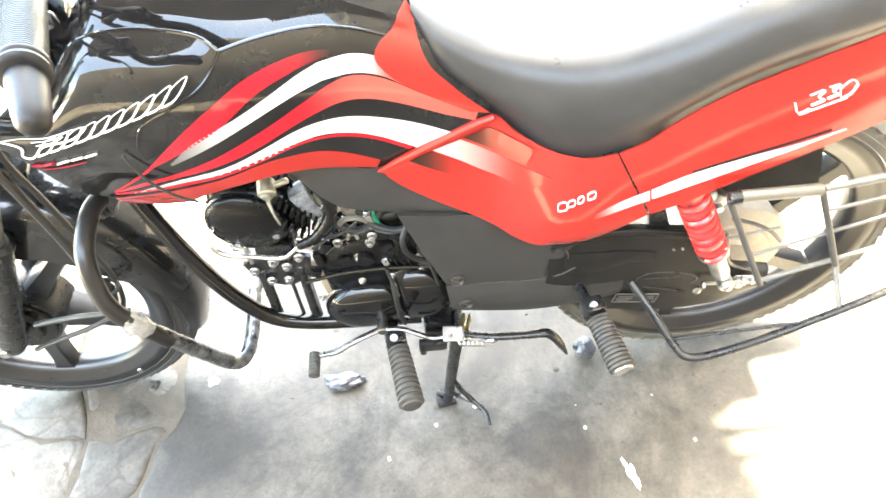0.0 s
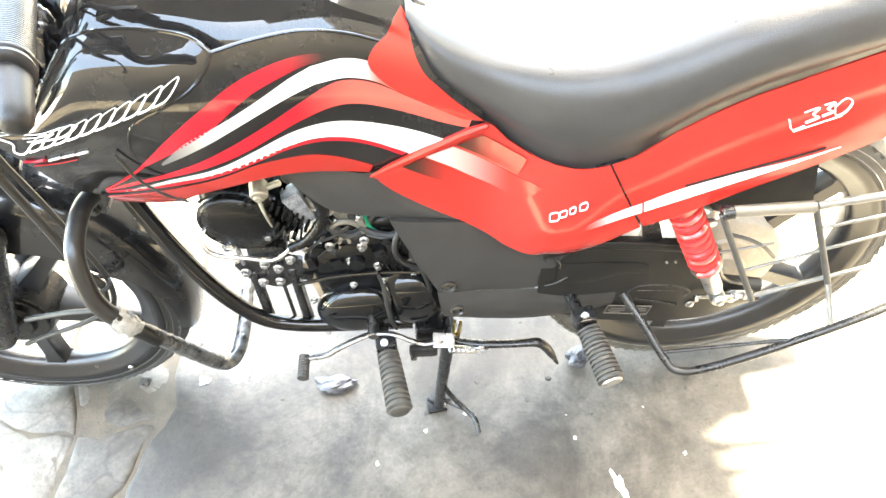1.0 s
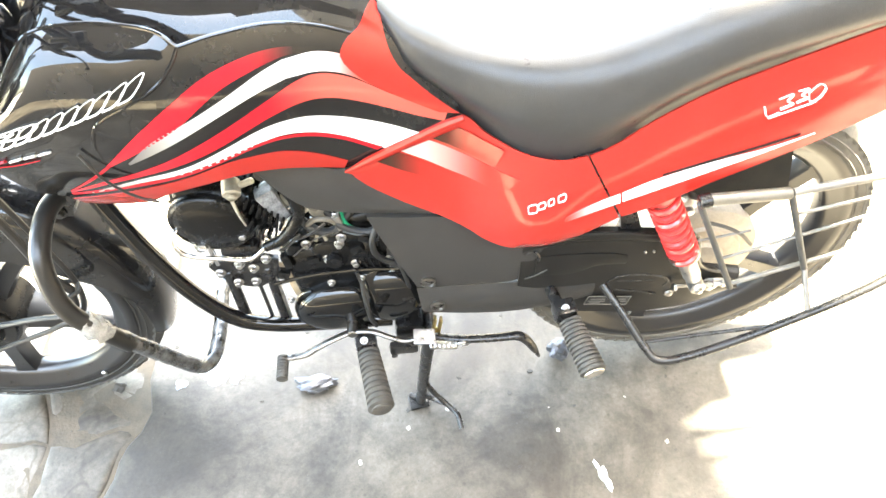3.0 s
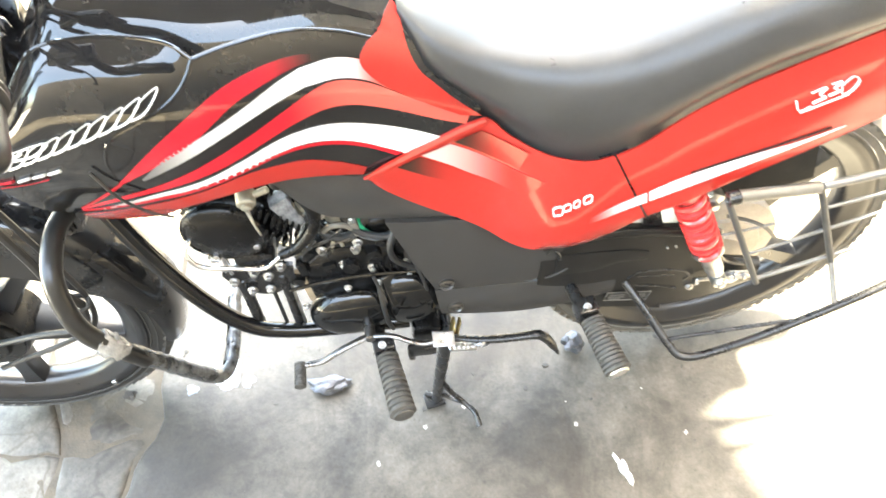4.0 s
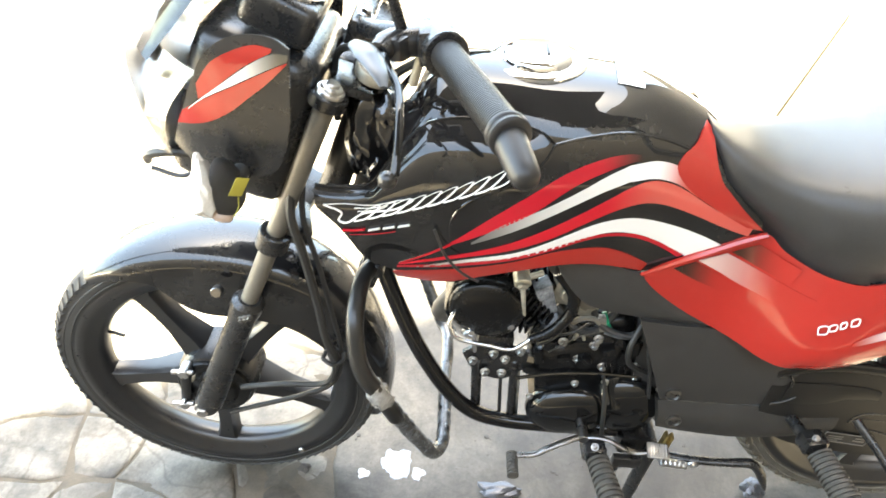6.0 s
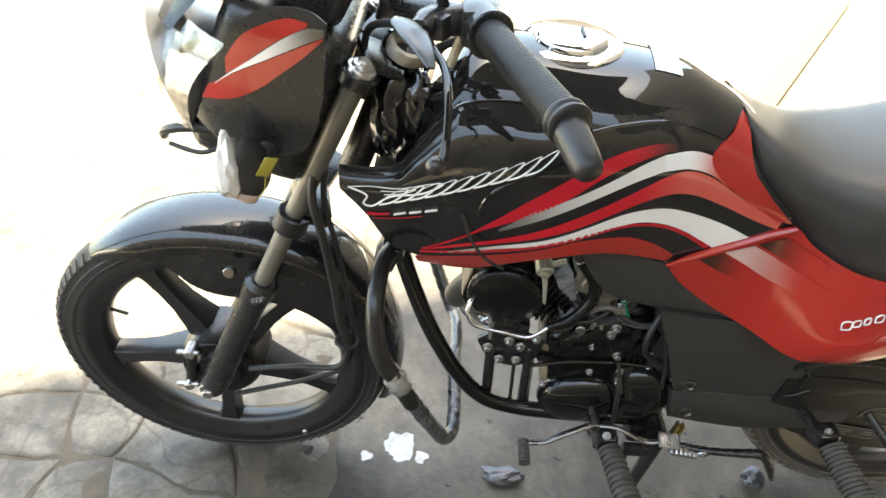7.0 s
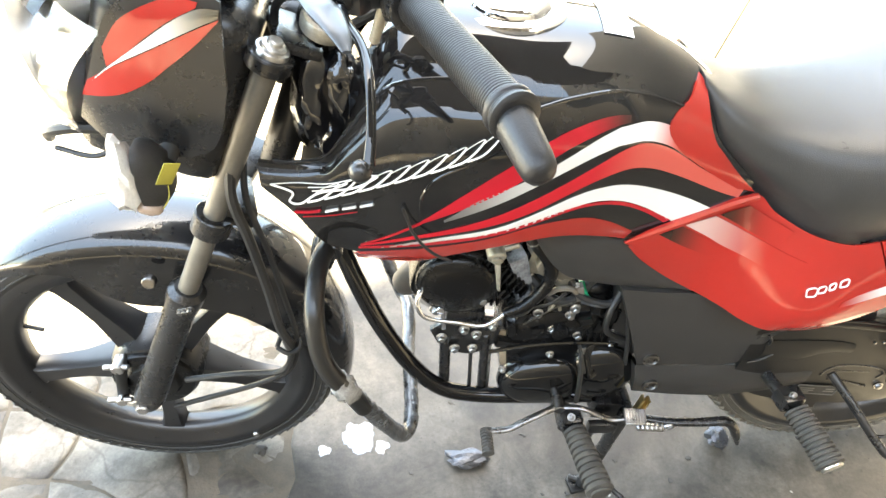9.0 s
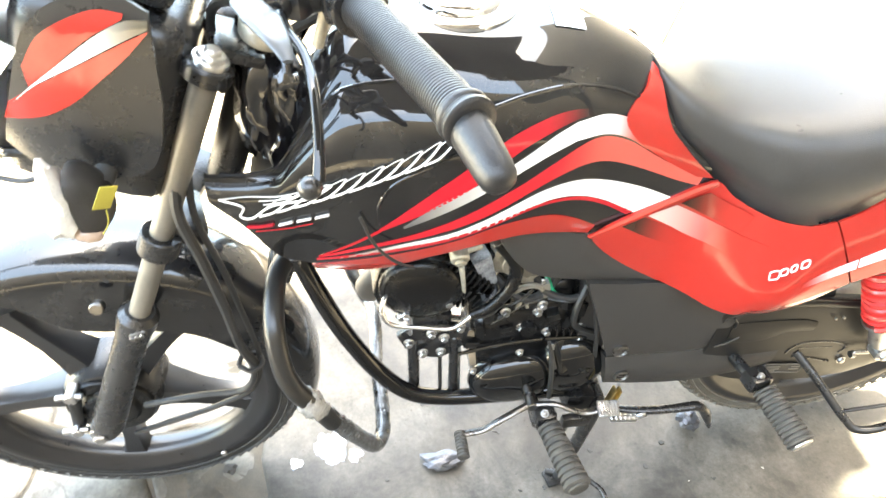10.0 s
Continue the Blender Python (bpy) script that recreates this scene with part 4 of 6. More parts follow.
def build_engine():
    eng = part("engine", box((0.195, 0.150, 0.205), (0.042, 0.0, 0.395), (0, -6, 0), 0.03, seg=3), ENGINE, BIKE, "black four-stroke engine with bright bolts")
    bm = box((0.12, 0.12, 0.10), (0.045, -0.005, 0.495), (0, -10, 0), 0.025, seg=3)
    part("upper_crankcase", bm, ENGINE, eng)
    # generator cover and sprocket cover, both domed
    for c, rx, rz, tilt, nm in (((0.013, -0.074, 0.353), 0.075, 0.057, -10, "generator_cover"), ((0.104, -0.070, 0.366), 0.058, 0.068, -10, "sprocket_cover")):
        bm = lathe([(1.0, 0.0), (1.0, 0.006), (0.985, 0.012), (0.94, 0.019), (0.86, 0.025), (0.74, 0.030), (0.58, 0.034), (0.38, 0.0365), (0.18, 0.038), (0, 0.0383)], (0, 0, 0), (0, 0, 1), 40)
        m = Matrix.Translation(c) @ pose(0, 0, 0, 0, tilt, 0) @ pose(0, 0, 0, 90, 0, 0) @ Matrix.Diagonal((rx, rz, 1, 1))
        bmesh.ops.transform(bm, matrix=m, verts=bm.verts)
        part(nm, bm, ENGINE_GLOSS, eng, "glossy black domed cover")
    bolts(((-0.058, 0.392), (-0.052, 0.312), (0.06, 0.433), (0.085, 0.300), (0.150, 0.420), (0.162, 0.345), (0.012, 0.428)), eng, 0.0044, 0.007, -0.090, BOLT)
    bolts(((-0.015, 0.508), (0.034, 0.502), (0.039, 0.517), (0.012, 0.470), (0.109, 0.458), (0.109, 0.430), (0.054, 0.453)), eng, 0.0054, 0.009, -0.074, BOLT)
    # a raised clutch-side boss with spokes above the covers
    bm = lathe([(0, 0.026), (0.012, 0.026), (0.014, 0.016), (0.030, 0.014), (0.036, 0.010), (0.036, 0.0)], (0.022, -0.060, 0.468), (0, -1, 0), 28)
    part("boss", bm, ENGINE, eng)
    # angled gloss face of the sprocket cover, and the thin rod before it
    part("cover_face", box((0.052, 0.014, 0.062), (0.090, -0.084, 0.408), (-30, 0, 30), 0.007, seg=3), ENGINE_GLOSS, eng, "angled glossy black cover face")
    part("clutch_rod", rod((0.054, -0.092, 0.450), (0.068, -0.108, 0.398), 0.0028, seg=10), CABLE, eng)
    # clamps, lugs and small webs that crowd the upper case
    for x, z, w, h, t in ((-0.036, 0.500, 0.018, 0.022, 15), (-0.050, 0.472, 0.014, 0.030, -8), (0.060, 0.488, 0.020, 0.016, -20), (0.084, 0.476, 0.016, 0.026, 12), (0.075, 0.512, 0.022, 0.014, 30), (-0.010, 0.470, 0.020, 0.012, -12), (0.100, 0.500, 0.014, 0.030, 6), (-0.062, 0.440, 0.020, 0.016, 18)):
        part("lug", box((w, 0.014, h), (x, -0.074, z), (0, t, 0), 0.003), ENGINE_GLOSS if w > 0.017 else ENGINE, eng)
    for a, b in (((-0.030, 0.520), (0.020, 0.548)), ((0.045, 0.530), (0.095, 0.520)), ((-0.055, 0.500), (-0.020, 0.530))):
        part("lead", tube([(a[0], -0.076, a[1]), ((a[0] + b[0]) / 2, -0.088, (a[1] + b[1]) / 2 + 0.008), (b[0], -0.074, b[1])], 0.0022, 12, 8), CABLE, eng)
    part("bare_wire", tube([(-0.036, -0.082, 0.490), (-0.020, -0.088, 0.512), (0.004, -0.086, 0.530), (0.030, -0.080, 0.534)], 0.0011, 16, 6), WORN, eng, "thin bright wire")
    # starter motor lying over the case, and clamps
    bm = lathe([(0, 0), (0.015, 0), (0.021, 0.004), (0.022, 0.014), (0.0205, 0.016), (0.0205, 0.022), (0.022, 0.024), (0.022, 0.072), (0.018, 0.082), (0.010, 0.084), (0.010, 0.092), (0, 0.092)], (-0.012, -0.052, 0.516), (1, 0, -0.12), 28)
    part("starter_motor", bm, ENGINE_GLOSS, eng, "glossy black starter motor")
    for x, z, t in ((0.003, 0.542, 20), (0.015, 0.542, -12)):
        part("terminal", box((0.005, 0.007, 0.015), (x, -0.074, z - 0.022), (0, t, 0), 0.0012), TAP, eng, "pale metal terminal")
    for k in range(5):
        part("case_rib", box((0.0035, 0.006, 0.034), (0.060 + 0.011 * k, -0.0775, 0.447 - 0.002 * k), (0, -10, 0), 0.001), ENGINE, eng)
    part("case_seam", tube([(-0.080, -0.078, 0.420), (-0.02, -0.080, 0.436), (0.05, -0.080, 0.440), (0.12, -0.078, 0.432)], 0.0035, 20, 8), ENGINE_GLOSS, eng)
    # wires and pipes looping over the case
    for pts, r in (([(0.06, -0.094, 0.432), (0.062, -0.108, 0.40), (0.066, -0.112, 0.35), (0.072, -0.104, 0.312)], 0.004),
                   ([(0.10, -0.075, 0.55), (0.085, -0.09, 0.515), (0.095, -0.085, 0.47), (0.14, -0.08, 0.44)], 0.005),
                   ([(0.015, -0.06, 0.585), (0.04, -0.075, 0.545), (0.085, -0.08, 0.53), (0.12, -0.07, 0.56)], 0.006),
                   ([(-0.03, -0.05, 0.56), (0.0, -0.07, 0.535), (0.03, -0.072, 0.53), (0.06, -0.06, 0.56)], 0.007),
                   ([(0.12, -0.085, 0.60), (0.11, -0.10, 0.53), (0.125, -0.098, 0.46), (0.135, -0.095, 0.40)], 0.0035)):
        part("wiring", tube(pts, r, 20, 8), CABLE, eng)
    part("connector", tube([(0.042, -0.062, 0.562), (0.048, -0.072, 0.545), (0.058, -0.072, 0.530), (0.064, -0.068, 0.522)], 0.0042, 10, 8), GREEN, eng, "green wire connector")

    part("battery_box", box((0.11, 0.17, 0.24), (0.155, 0.005, 0.490), (0, 0, 0), 0.02), PLASTIC, BIKE)
    # cylinder leaning forward, with cooling fins
    cyl = part("cylinder", box((0.10, 0.09, 0.088), (-0.10, -0.002, 0.556), (0, 14, 0), 0.02), ENGINE, BIKE, "black finned cylinder")
    for k in range(9):
        part("fin", box((0.0042, 0.112 - 0.003 * (k % 2), 0.112), (-0.050 - 0.0092 * k, 0.0, 0.552 + 0.0024 * k), (0, 14, 0), 0.0015), ENGINE, cyl)
    bm = box((0.120, 0.128, 0.108), (-0.136, -0.008, 0.572), (0, 14, 0), 0.026, seg=4)
    part("cylinder_head", bm, ENGINE, eng, "black cylinder head", smooth=60)
    bm = lathe([(1.0, 0.0), (1.0, 0.007), (0.97, 0.011), (0.90, 0.0135), (0.87, 0.0125), (0.80, 0.015), (0.65, 0.018), (0.40, 0.020), (0, 0.021)], (0, 0, 0), (0, 0, 1), 44)
    bmesh.ops.transform(bm, matrix=Matrix.Translation((-0.138, -0.070, 0.572)) @ pose(0, 0, 0, 0, 38, 0) @ pose(0, 0, 0, 90, 0, 0) @ Matrix.Diagonal((0.059, 0.053, 1, 1)), verts=bm.verts)
    part("cam_cover", bm, ENGINE, eng, "round black cam cover", smooth=50)
    # a row of short teeth on the cover's edge, and the head fins beside them
    for k in range(9):
        part("rib", box((0.0046, 0.012, 0.015), (-0.118 + 0.0072 * k, -0.078, 0.612 - 0.0085 * k), (0, 34, 0), 0.001), ENGINE_GLOSS, cyl)
        part("rib", box((0.0040, 0.010, 0.022), (-0.096 + 0.0068 * k, -0.073, 0.618 - 0.0080 * k), (0, 26, 0), 0.001), ENGINE, cyl)
    for z0, x0 in ((0.610, -0.186), (0.596, -0.190)):
        part("rib", tube([(x0, -0.066, z0), (x0 + 0.030, -0.074, z0 + 0.014), (x0 + 0.062, -0.074, z0 + 0.010)], 0.0022, 14, 6), ENGINE_GLOSS, cyl)
    bolts(((-0.100, 0.545), (-0.166, 0.526)), cyl, 0.006, 0.009, -0.078, BOLT)
    # breather pipe with its bright hose and rubber end
    part("breather_pipe", tube([(-0.176, -0.066, 0.572), (-0.189, -0.086, 0.568), (-0.193, -0.096, 0.554), (-0.180, -0.098, 0.530), (-0.138, -0.098, 0.518), (-0.097, -0.098, 0.510), (-0.066, -0.094, 0.532)], 0.0036, 36, 10), CHROME, eng, "bent bright metal breather pipe")
    bm = rod((-0.182, -0.070, 0.556), (-0.166, -0.074, 0.540), 0.011)
    hexbolt((-0.160, -0.080, 0.531), (0, -1, 0.2), 0.007, 0.010, bm)
    rod((-0.154, -0.078, 0.525), (-0.153, -0.078, 0.480), 0.004, bm=bm)
    part("pipe_union", bm, CHROME, eng)
    part("rubber_hose", tube([(-0.070, -0.092, 0.527), (-0.040, -0.090, 0.543), (-0.014, -0.084, 0.578), (-0.014, -0.080, 0.615), (-0.038, -0.072, 0.648)], [0.0070, 0.0085, 0.0095, 0.0100, 0.0095], 28, 12), ENGINE, eng, "thick black rubber hose")
    bm = box((0.028, 0.026, 0.066), (-0.046, -0.056, 0.584), (0, -24, 12), 0.004)
    for v in bm.verts:
        if v.co.z < 0.565:
            v.co.x += (v.co.x + 0.046) * -0.35
    part("filter_bowl", bm, GLASS_PLASTIC, eng, "clear plastic filter bowl")
    bm = box((0.07, 0.07, 0.06), (-0.005, -0.022, 0.592), (0, 12, 0), 0.015)
    rod((-0.008, -0.055, 0.597), (-0.008, -0.07, 0.597), 0.020, bm=bm)
    rod((0.02, -0.05, 0.575), (0.02, -0.066, 0.575), 0.010, bm=bm)
    carb = part("carburettor", bm, TAP, eng, "dull grey carburettor")
    # bright casting of the carburettor beside the hose: a ribbed arch over two lugs
    bm = box((0.046, 0.020, 0.030), (0.006, -0.062, 0.590), (0, 30, 0), 0.006)
    tube([(-0.006, -0.074, 0.548), (0.006, -0.078, 0.562), (0.024, -0.078, 0.562), (0.038, -0.074, 0.546)], 0.0042, 16, 8, bm)
    box((0.012, 0.012, 0.030), (0.040, -0.072, 0.548), (0, -12, 0), 0.003, bm)
    part("carburettor_casting", bm, FORK_GREY, eng, "bright carburettor casting")
    part("carburettor_cap", lathe([(0, 0.046), (0.010, 0.046), (0.013, 0.040), (0.016, 0.036), (0.016, 0.0), (0, 0)], (0.006, -0.048, 0.598), (0.12, -0.25, 1), 20), STEEL, eng)
    part("float_bowl", lathe([(0, 0), (0.014, 0.0), (0.019, 0.006), (0.020, 0.026), (0, 0.026)], (0.014, -0.050, 0.552), (0.12, -0.1, 1), 20), TAP, eng)
    part("intake_rubber", tube([(0.020, -0.030, 0.600), (0.050, -0.032, 0.606), (0.085, -0.035, 0.606)], [0.019, 0.021, 0.024], 10, 14), CABLE, eng)
    for x, z in ((0.030, 0.590), (-0.004, 0.578), (0.034, 0.560)):
        part("bolt", hexbolt((x, -0.070, z), (0, -1, 0.2), 0.0035, 0.006), STEEL, eng)
    bm = bmesh.new()
    skin([(-.172, .468), (-.150, .484), (-.110, .487), (-.064, .474)], [(-.160, .438), (-.138, .417), (-.104, .408), (-.070, .434)], lambda x, z: 0.067, 0.004, 16, 4, thick=0.008, bm=bm)
    box((0.060, 0.07, 0.045), (-0.120, -0.030, 0.478), (0, 4, 0), 0.008, bm)
    br = part("engine_bracket", bm, SATIN, BIKE)
    bolts(((-0.155, 0.459), (-0.134, 0.432), (-0.122, 0.476), (-0.103, 0.464), (-0.107, 0.431), (-0.080, 0.484)), br, 0.0056, 0.009, -0.076, BOLT)
    for x0, x1, r, m in ((-0.148, -0.146, 0.009, SATIN), (-0.108, -0.104, 0.0032, CABLE), (-0.086, -0.084, 0.0075, SATIN), (-0.078, -0.074, 0.0026, STEEL)):
        part("mount_strut", rod((x0, -0.066, 0.452), (x1, -0.074, 0.318), r, seg=12), m, eng)
    # cream gasket sheet between the struts and the crankcase
    part("gasket_sheet", skin([(-.068, .456), (-.055, .456)], [(-.056, .368), (-.034, .366)], lambda x, z: 0.066, 0.0, 4, 6, thick=0.003), TIN, eng, "cream gasket sheet")
    # fuel tap
    bm = rod((-0.092, -0.070, 0.645), (-0.090, -0.092, 0.638), 0.0125)
    rod((-0.090, -0.092, 0.638), (-0.090, -0.097, 0.636), 0.0075, bm=bm)
    rod((-0.090, -0.080, 0.640), (-0.060, -0.078, 0.650), 0.0045, bm=bm)
    tap = part("fuel_tap", bm, TAP, BIKE, "dusty grey-beige fuel tap")
    part("tap_lever", tube([(-0.090, -0.097, 0.634), (-0.087, -0.100, 0.610), (-0.084, -0.098, 0.585)], [0.0055, 0.0042, 0.003], 8, 8, flat=0.5), TAP, tap)
    # frame cradle
    for s in (-1, 1):
        if s < 0:
            part("down_tube", tube([(-0.315, 0, 0.70), (-0.300, -0.030, 0.625), (-0.270, -0.052, 0.535), (-0.238, -0.068, 0.462), (-0.200, -0.080, 0.395), (-0.155, -0.086, 0.342), (-0.100, -0.086, 0.318), (-0.02, -0.086, 0.309), (0.10, -0.086, 0.304)], 0.0135, 60, 14), ENGINE_GLOSS, BIKE, "glossy black frame down tube")
        part("frame_rail", tube([(0.16, s * 0.07, 0.58), (0.30, s * 0.09, 0.62), (0.46, s * 0.105, 0.655), (0.70, s * 0.10, 0.71)], 0.012, 20, 10), SATIN, BIKE)
    part("frame_bracket", box((0.030, 0.05, 0.045), (-0.312, -0.062, 0.640), (0, 20, 0), 0.006), SATIN, BIKE)
    bm = rod((-0.300, -0.05, 0.652), (-0.300, -0.092, 0.652), 0.012)
    hexbolt((-0.318, -0.088, 0.628), (0, -1, 0), 0.006, 0.008, bm)
    part("horn_mount", bm, SATIN, BIKE)
    bm = lathe([(0, 0.022), (0.022, 0.022), (0.030, 0.016), (0.033, 0.004), (0.033, -0.004), (0.02, -0.012), (0, -0.012)], (-0.245, -0.045, 0.650), (-0.2, -0.9, 0.2), 28)
    part("horn", bm, STEEL, BIKE, "small round horn under the tank")
    part("backbone", tube([(-0.31, 0, 0.80), (-0.1, 0, 0.72), (0.15, 0, 0.68), (0.3, 0, 0.64)], 0.025, 16, 12), SATIN, BIKE)


def build_covers():
    flat = lambda x, z: 0.098
    up = part("air_box_cover", skin([(-.049, .689), (-.031, .694), (.005, .692), (.060, .679), (.097, .646), (.145, .610), (.195, .582)],
                                    [(-.049, .686), (-.037, .662), (-.013, .627), (.015, .605), (.076, .590), (.140, .582), (.195, .577)], flat, 0.0, 36, 12, thick=0.03, bow=0.006), PLASTIC, BIKE, "dark grey textured air-box cover")
    midc = part("lower_side_cover", skin([(.084, .589), (.140, .581), (.190, .577), (.250, .554), (.328, .513), (.350, .502)], [(.148, .4145), (.188, .4125), (.235, .4105), (.285, .4085), (.316, .420), (.336, .476)], lambda x, z: 0.106, 0.0, 40, 14, thick=0.02, bow=0.004), PLASTIC, BIKE, "dark grey textured lower side cover")
    low = part("sprocket_guard", skin([(.146, .4125), (.22, .4095), (.30, .406), (.38, .4035), (.44, .407)], [(.156, .343), (.22, .330), (.30, .322), (.38, .330), (.44, .345)], lambda x, z: 0.106, 0.0, 30, 8, thick=0.03, bow=0.008), PLASTIC, BIKE, "black plastic sprocket guard")
    part("moulded_rib", skin([(.232, .386), (.256, .386), (.292, .362)], [(.240, .380), (.260, .374), (.286, .355)], lambda x, z: 0.111, 0.0, 6, 2, thick=0.004), PLASTIC, low)
    for x, z, y, pa in ((0.165, 0.431, -0.108, midc), (0.178, 0.371, -0.1135, low)):
        bm = lathe([(0.0125, 0.0), (0.0125, 0.004), (0.010, 0.005), (0.009, 0.002), (0, 0.002)], (x, y, z), (0, -1, 0), 20)
        box((0.012, 0.003, 0.002), (x, y - 0.0025, z), (0, 30, 0), 0.0005, bm)
        part("screw", bm, WORN, pa)
    # dark bracket in the notch between cover and chain case, with two bent lips
    bm = box((0.034, 0.010, 0.046), (0.332, -0.100, 0.450), (0, 28, 0), 0.003)
    part("cover_bracket", bm, SATIN, BIKE)
    part("bracket_lip", tube([(0.330, -0.112, 0.487), (0.337, -0.113, 0.476), (0.338, -0.112, 0.464)], 0.0020, 10, 8), SATIN, BIKE)
    part("bracket_lip", tube([(0.320, -0.112, 0.421), (0.336, -0.114, 0.429), (0.354, -0.112, 0.440)], 0.0022, 10, 8), SATIN, BIKE)


def build_feet():
    # front and rear rider pegs
    for a, b, ribs, nm in (((0.056, -0.150, 0.314), (0.075, -0.260, 0.314), 11, "front_peg"), ((0.380, -0.172, 0.390), (0.402, -0.264, 0.374), 13, "rear_peg")):
        a, b = Vector(a), Vector(b)
        d = (b - a).normalized()
        p = part(nm, ribbed(a + d * 0.006, b, 0.0205, ribs, 0.0035, ends=(0.92, 1.05)), PEG, BIKE, "ribbed rubber foot peg")
        bm = rod(b, b + d * 0.004, 0.0165)
        part("end_cap", bm, STEEL if nm == "rear_peg" else PEG, p, "worn metal end cap")
        bm = box((0.036, 0.030, 0.030), a - d * 0.012, (0, 0, 8), 0.006)
        part("bracket", bm, SATIN, p)
        part("pivot_bolt", hexbolt(a + Vector((-0.004, 0.006, 0.017)), (0, -0.6, 0.8), 0.0046, 0.004), WORN, p)
    part("peg_bar", rod((0.046, -0.145, 0.300), (0.046, 0.145, 0.300), 0.011), SATIN, BIKE)
    part("rear_peg_stay", tube([(0.366, -0.112, 0.385), (0.370, -0.140, 0.388), (0.378, -0.165, 0.390)], 0.010, 10, 10), SATIN, BIKE)
    # heel-and-toe gear lever
    bm = tube([(0.030, -0.128, 0.336), (0.000, -0.140, 0.335), (-0.028, -0.148, 0.326), (-0.048, -0.152, 0.316), (-0.084, -0.154, 0.314)], 0.0058, 30, 10, flat=0.75)
    tube([(0.030, -0.128, 0.336), (0.066, -0.136, 0.344), (0.098, -0.145, 0.333), (0.121, -0.148, 0.326), (0.150, -0.148, 0.334)], 0.0050, 30, 10, bm, flat=0.75)
    rod((0.034, -0.085, 0.336), (0.034, -0.135, 0.336), 0.009, bm=bm)
    lev = part("gear_lever", bm, WORN, BIKE, "worn steel heel-and-toe gear lever")
    part("toe_rubber", ribbed((-0.084, -0.150, 0.314), (-0.084, -0.192, 0.312), 0.0095, 8, 0.0016), PEG, lev, "small ribbed toe rubber")
    bm = box((0.036, 0.026, 0.006), (0.152, -0.151, 0.338), (18, 8, 0), 0.003)
    for i in range(7):
        for k in range(6):
            box((0.0028, 0.0028, 0.0022), Vector((0.152, -0.151, 0.338)) + pose(0, 0, 0, 18, 8, 0).to_3x3() @ Vector((-0.0145 + 0.0048 * i, -0.0100 + 0.0040 * k, 0.0035)), (18, 8, 45), 0, bm)
    part("heel_pad", bm, BOLT, lev, "bright chequered heel pad")
    bm = box((0.004, 0.012, 0.050), (0.170, -0.120, 0.318), (0, 8, 0), 0.001)
    box((0.004, 0.012, 0.046), (0.180, -0.120, 0.316), (0, 8, 0), 0.001, bm)
    box((0.012, 0.010, 0.004), (0.175, -0.120, 0.306), (0, 8, 0), 0.001, bm)
    part("stand_plate", bm, ZINC, BIKE, "yellow zinc-plated stand bracket")
    # side stand, folded back, with a hooked toe
    bm = tube([(0.160, -0.128, 0.304), (0.190, -0.136, 0.303), (0.226, -0.146, 0.309), (0.275, -0.150, 0.312), (0.306, -0.151, 0.314), (0.322, -0.152, 0.304), (0.338, -0.153, 0.276), (0.352, -0.154, 0.244)], [0.007, 0.0085, 0.0085, 0.0085, 0.0095, 0.0105, 0.009, 0.0035], 40, 12, flat=0.8)
    st = part("side_stand", bm, SATIN, BIKE, "black side stand folded up with a hooked toe")
    bm = box((0.050, 0.014, 0.026), (0.116, -0.130, 0.275), (0, 2, 0), 0.005)
    box((0.012, 0.014, 0.034), (0.098, -0.130, 0.268), (0, 0, 0), 0.004, bm)
    part("stand_lug", bm, SATIN, st)
    bm = box((0.050, 0.05, 0.045), (0.128, -0.085, 0.285), (0, 4, 0), 0.010)
    part("stand_pivot_box", bm, ENGINE, st)
    pts = [Vector((0.160, -0.154, 0.312)) + Vector((0.046 * i / 90, 0.0, -0.008 * i / 90)) + 0.0050 * Vector((0, math.cos(i * 0.84), math.sin(i * 0.84))) for i in range(91)]
    bm = tube(pts, 0.0019, 90, 6)
    rod(pts[0], pts[-1], 0.0036, seg=10, bev=0, bm=bm)
    tube([(0.205, -0.152, 0.304), (0.214, -0.154, 0.312), (0.224, -0.152, 0.308), (0.224, -0.150, 0.299), (0.214, -0.150, 0.297)], 0.0024, 14, 6, bm)
    part("stand_spring", bm, BOLT, st, "bright coil spring")
    # centre stand, down on the floor
    cs = part("centre_stand", rod((0.163, -0.115, 0.285), (0.163, 0.115, 0.285), 0.011), SATIN, BIKE, "black centre stand standing on the floor")
    for s in (-1, 1):
        bm = tube([(0.164, s * 0.105, 0.285), (0.150, s * 0.105, 0.15), (0.137, s * 0.103, 0.014)], [0.0125, 0.0115, 0.0105], 12, 12)
        part("stand_leg", bm, SATIN, cs)
        bm = box((0.040, 0.034, 0.008), (0.132, s * 0.100, 0.004), (0, 0, 10), 0.003)
        rod((0.114, s * 0.088, 0.012), (0.140, s * 0.098, 0.012), 0.006, bm=bm)
        part("stand_foot", bm, SATIN, cs)
    part("tread_lever", tube([(0.146, -0.106, 0.105), (0.164, -0.112, 0.060), (0.190, -0.130, 0.035), (0.208, -0.150, 0.030), (0.214, -0.178, 0.022)], 0.0055, 24, 10), SATIN, cs)
    part("tread_lever", tube([(0.138, -0.104, 0.045), (0.160, -0.110, 0.030), (0.185, -0.124, 0.030)], 0.005, 12, 8), SATIN, cs)


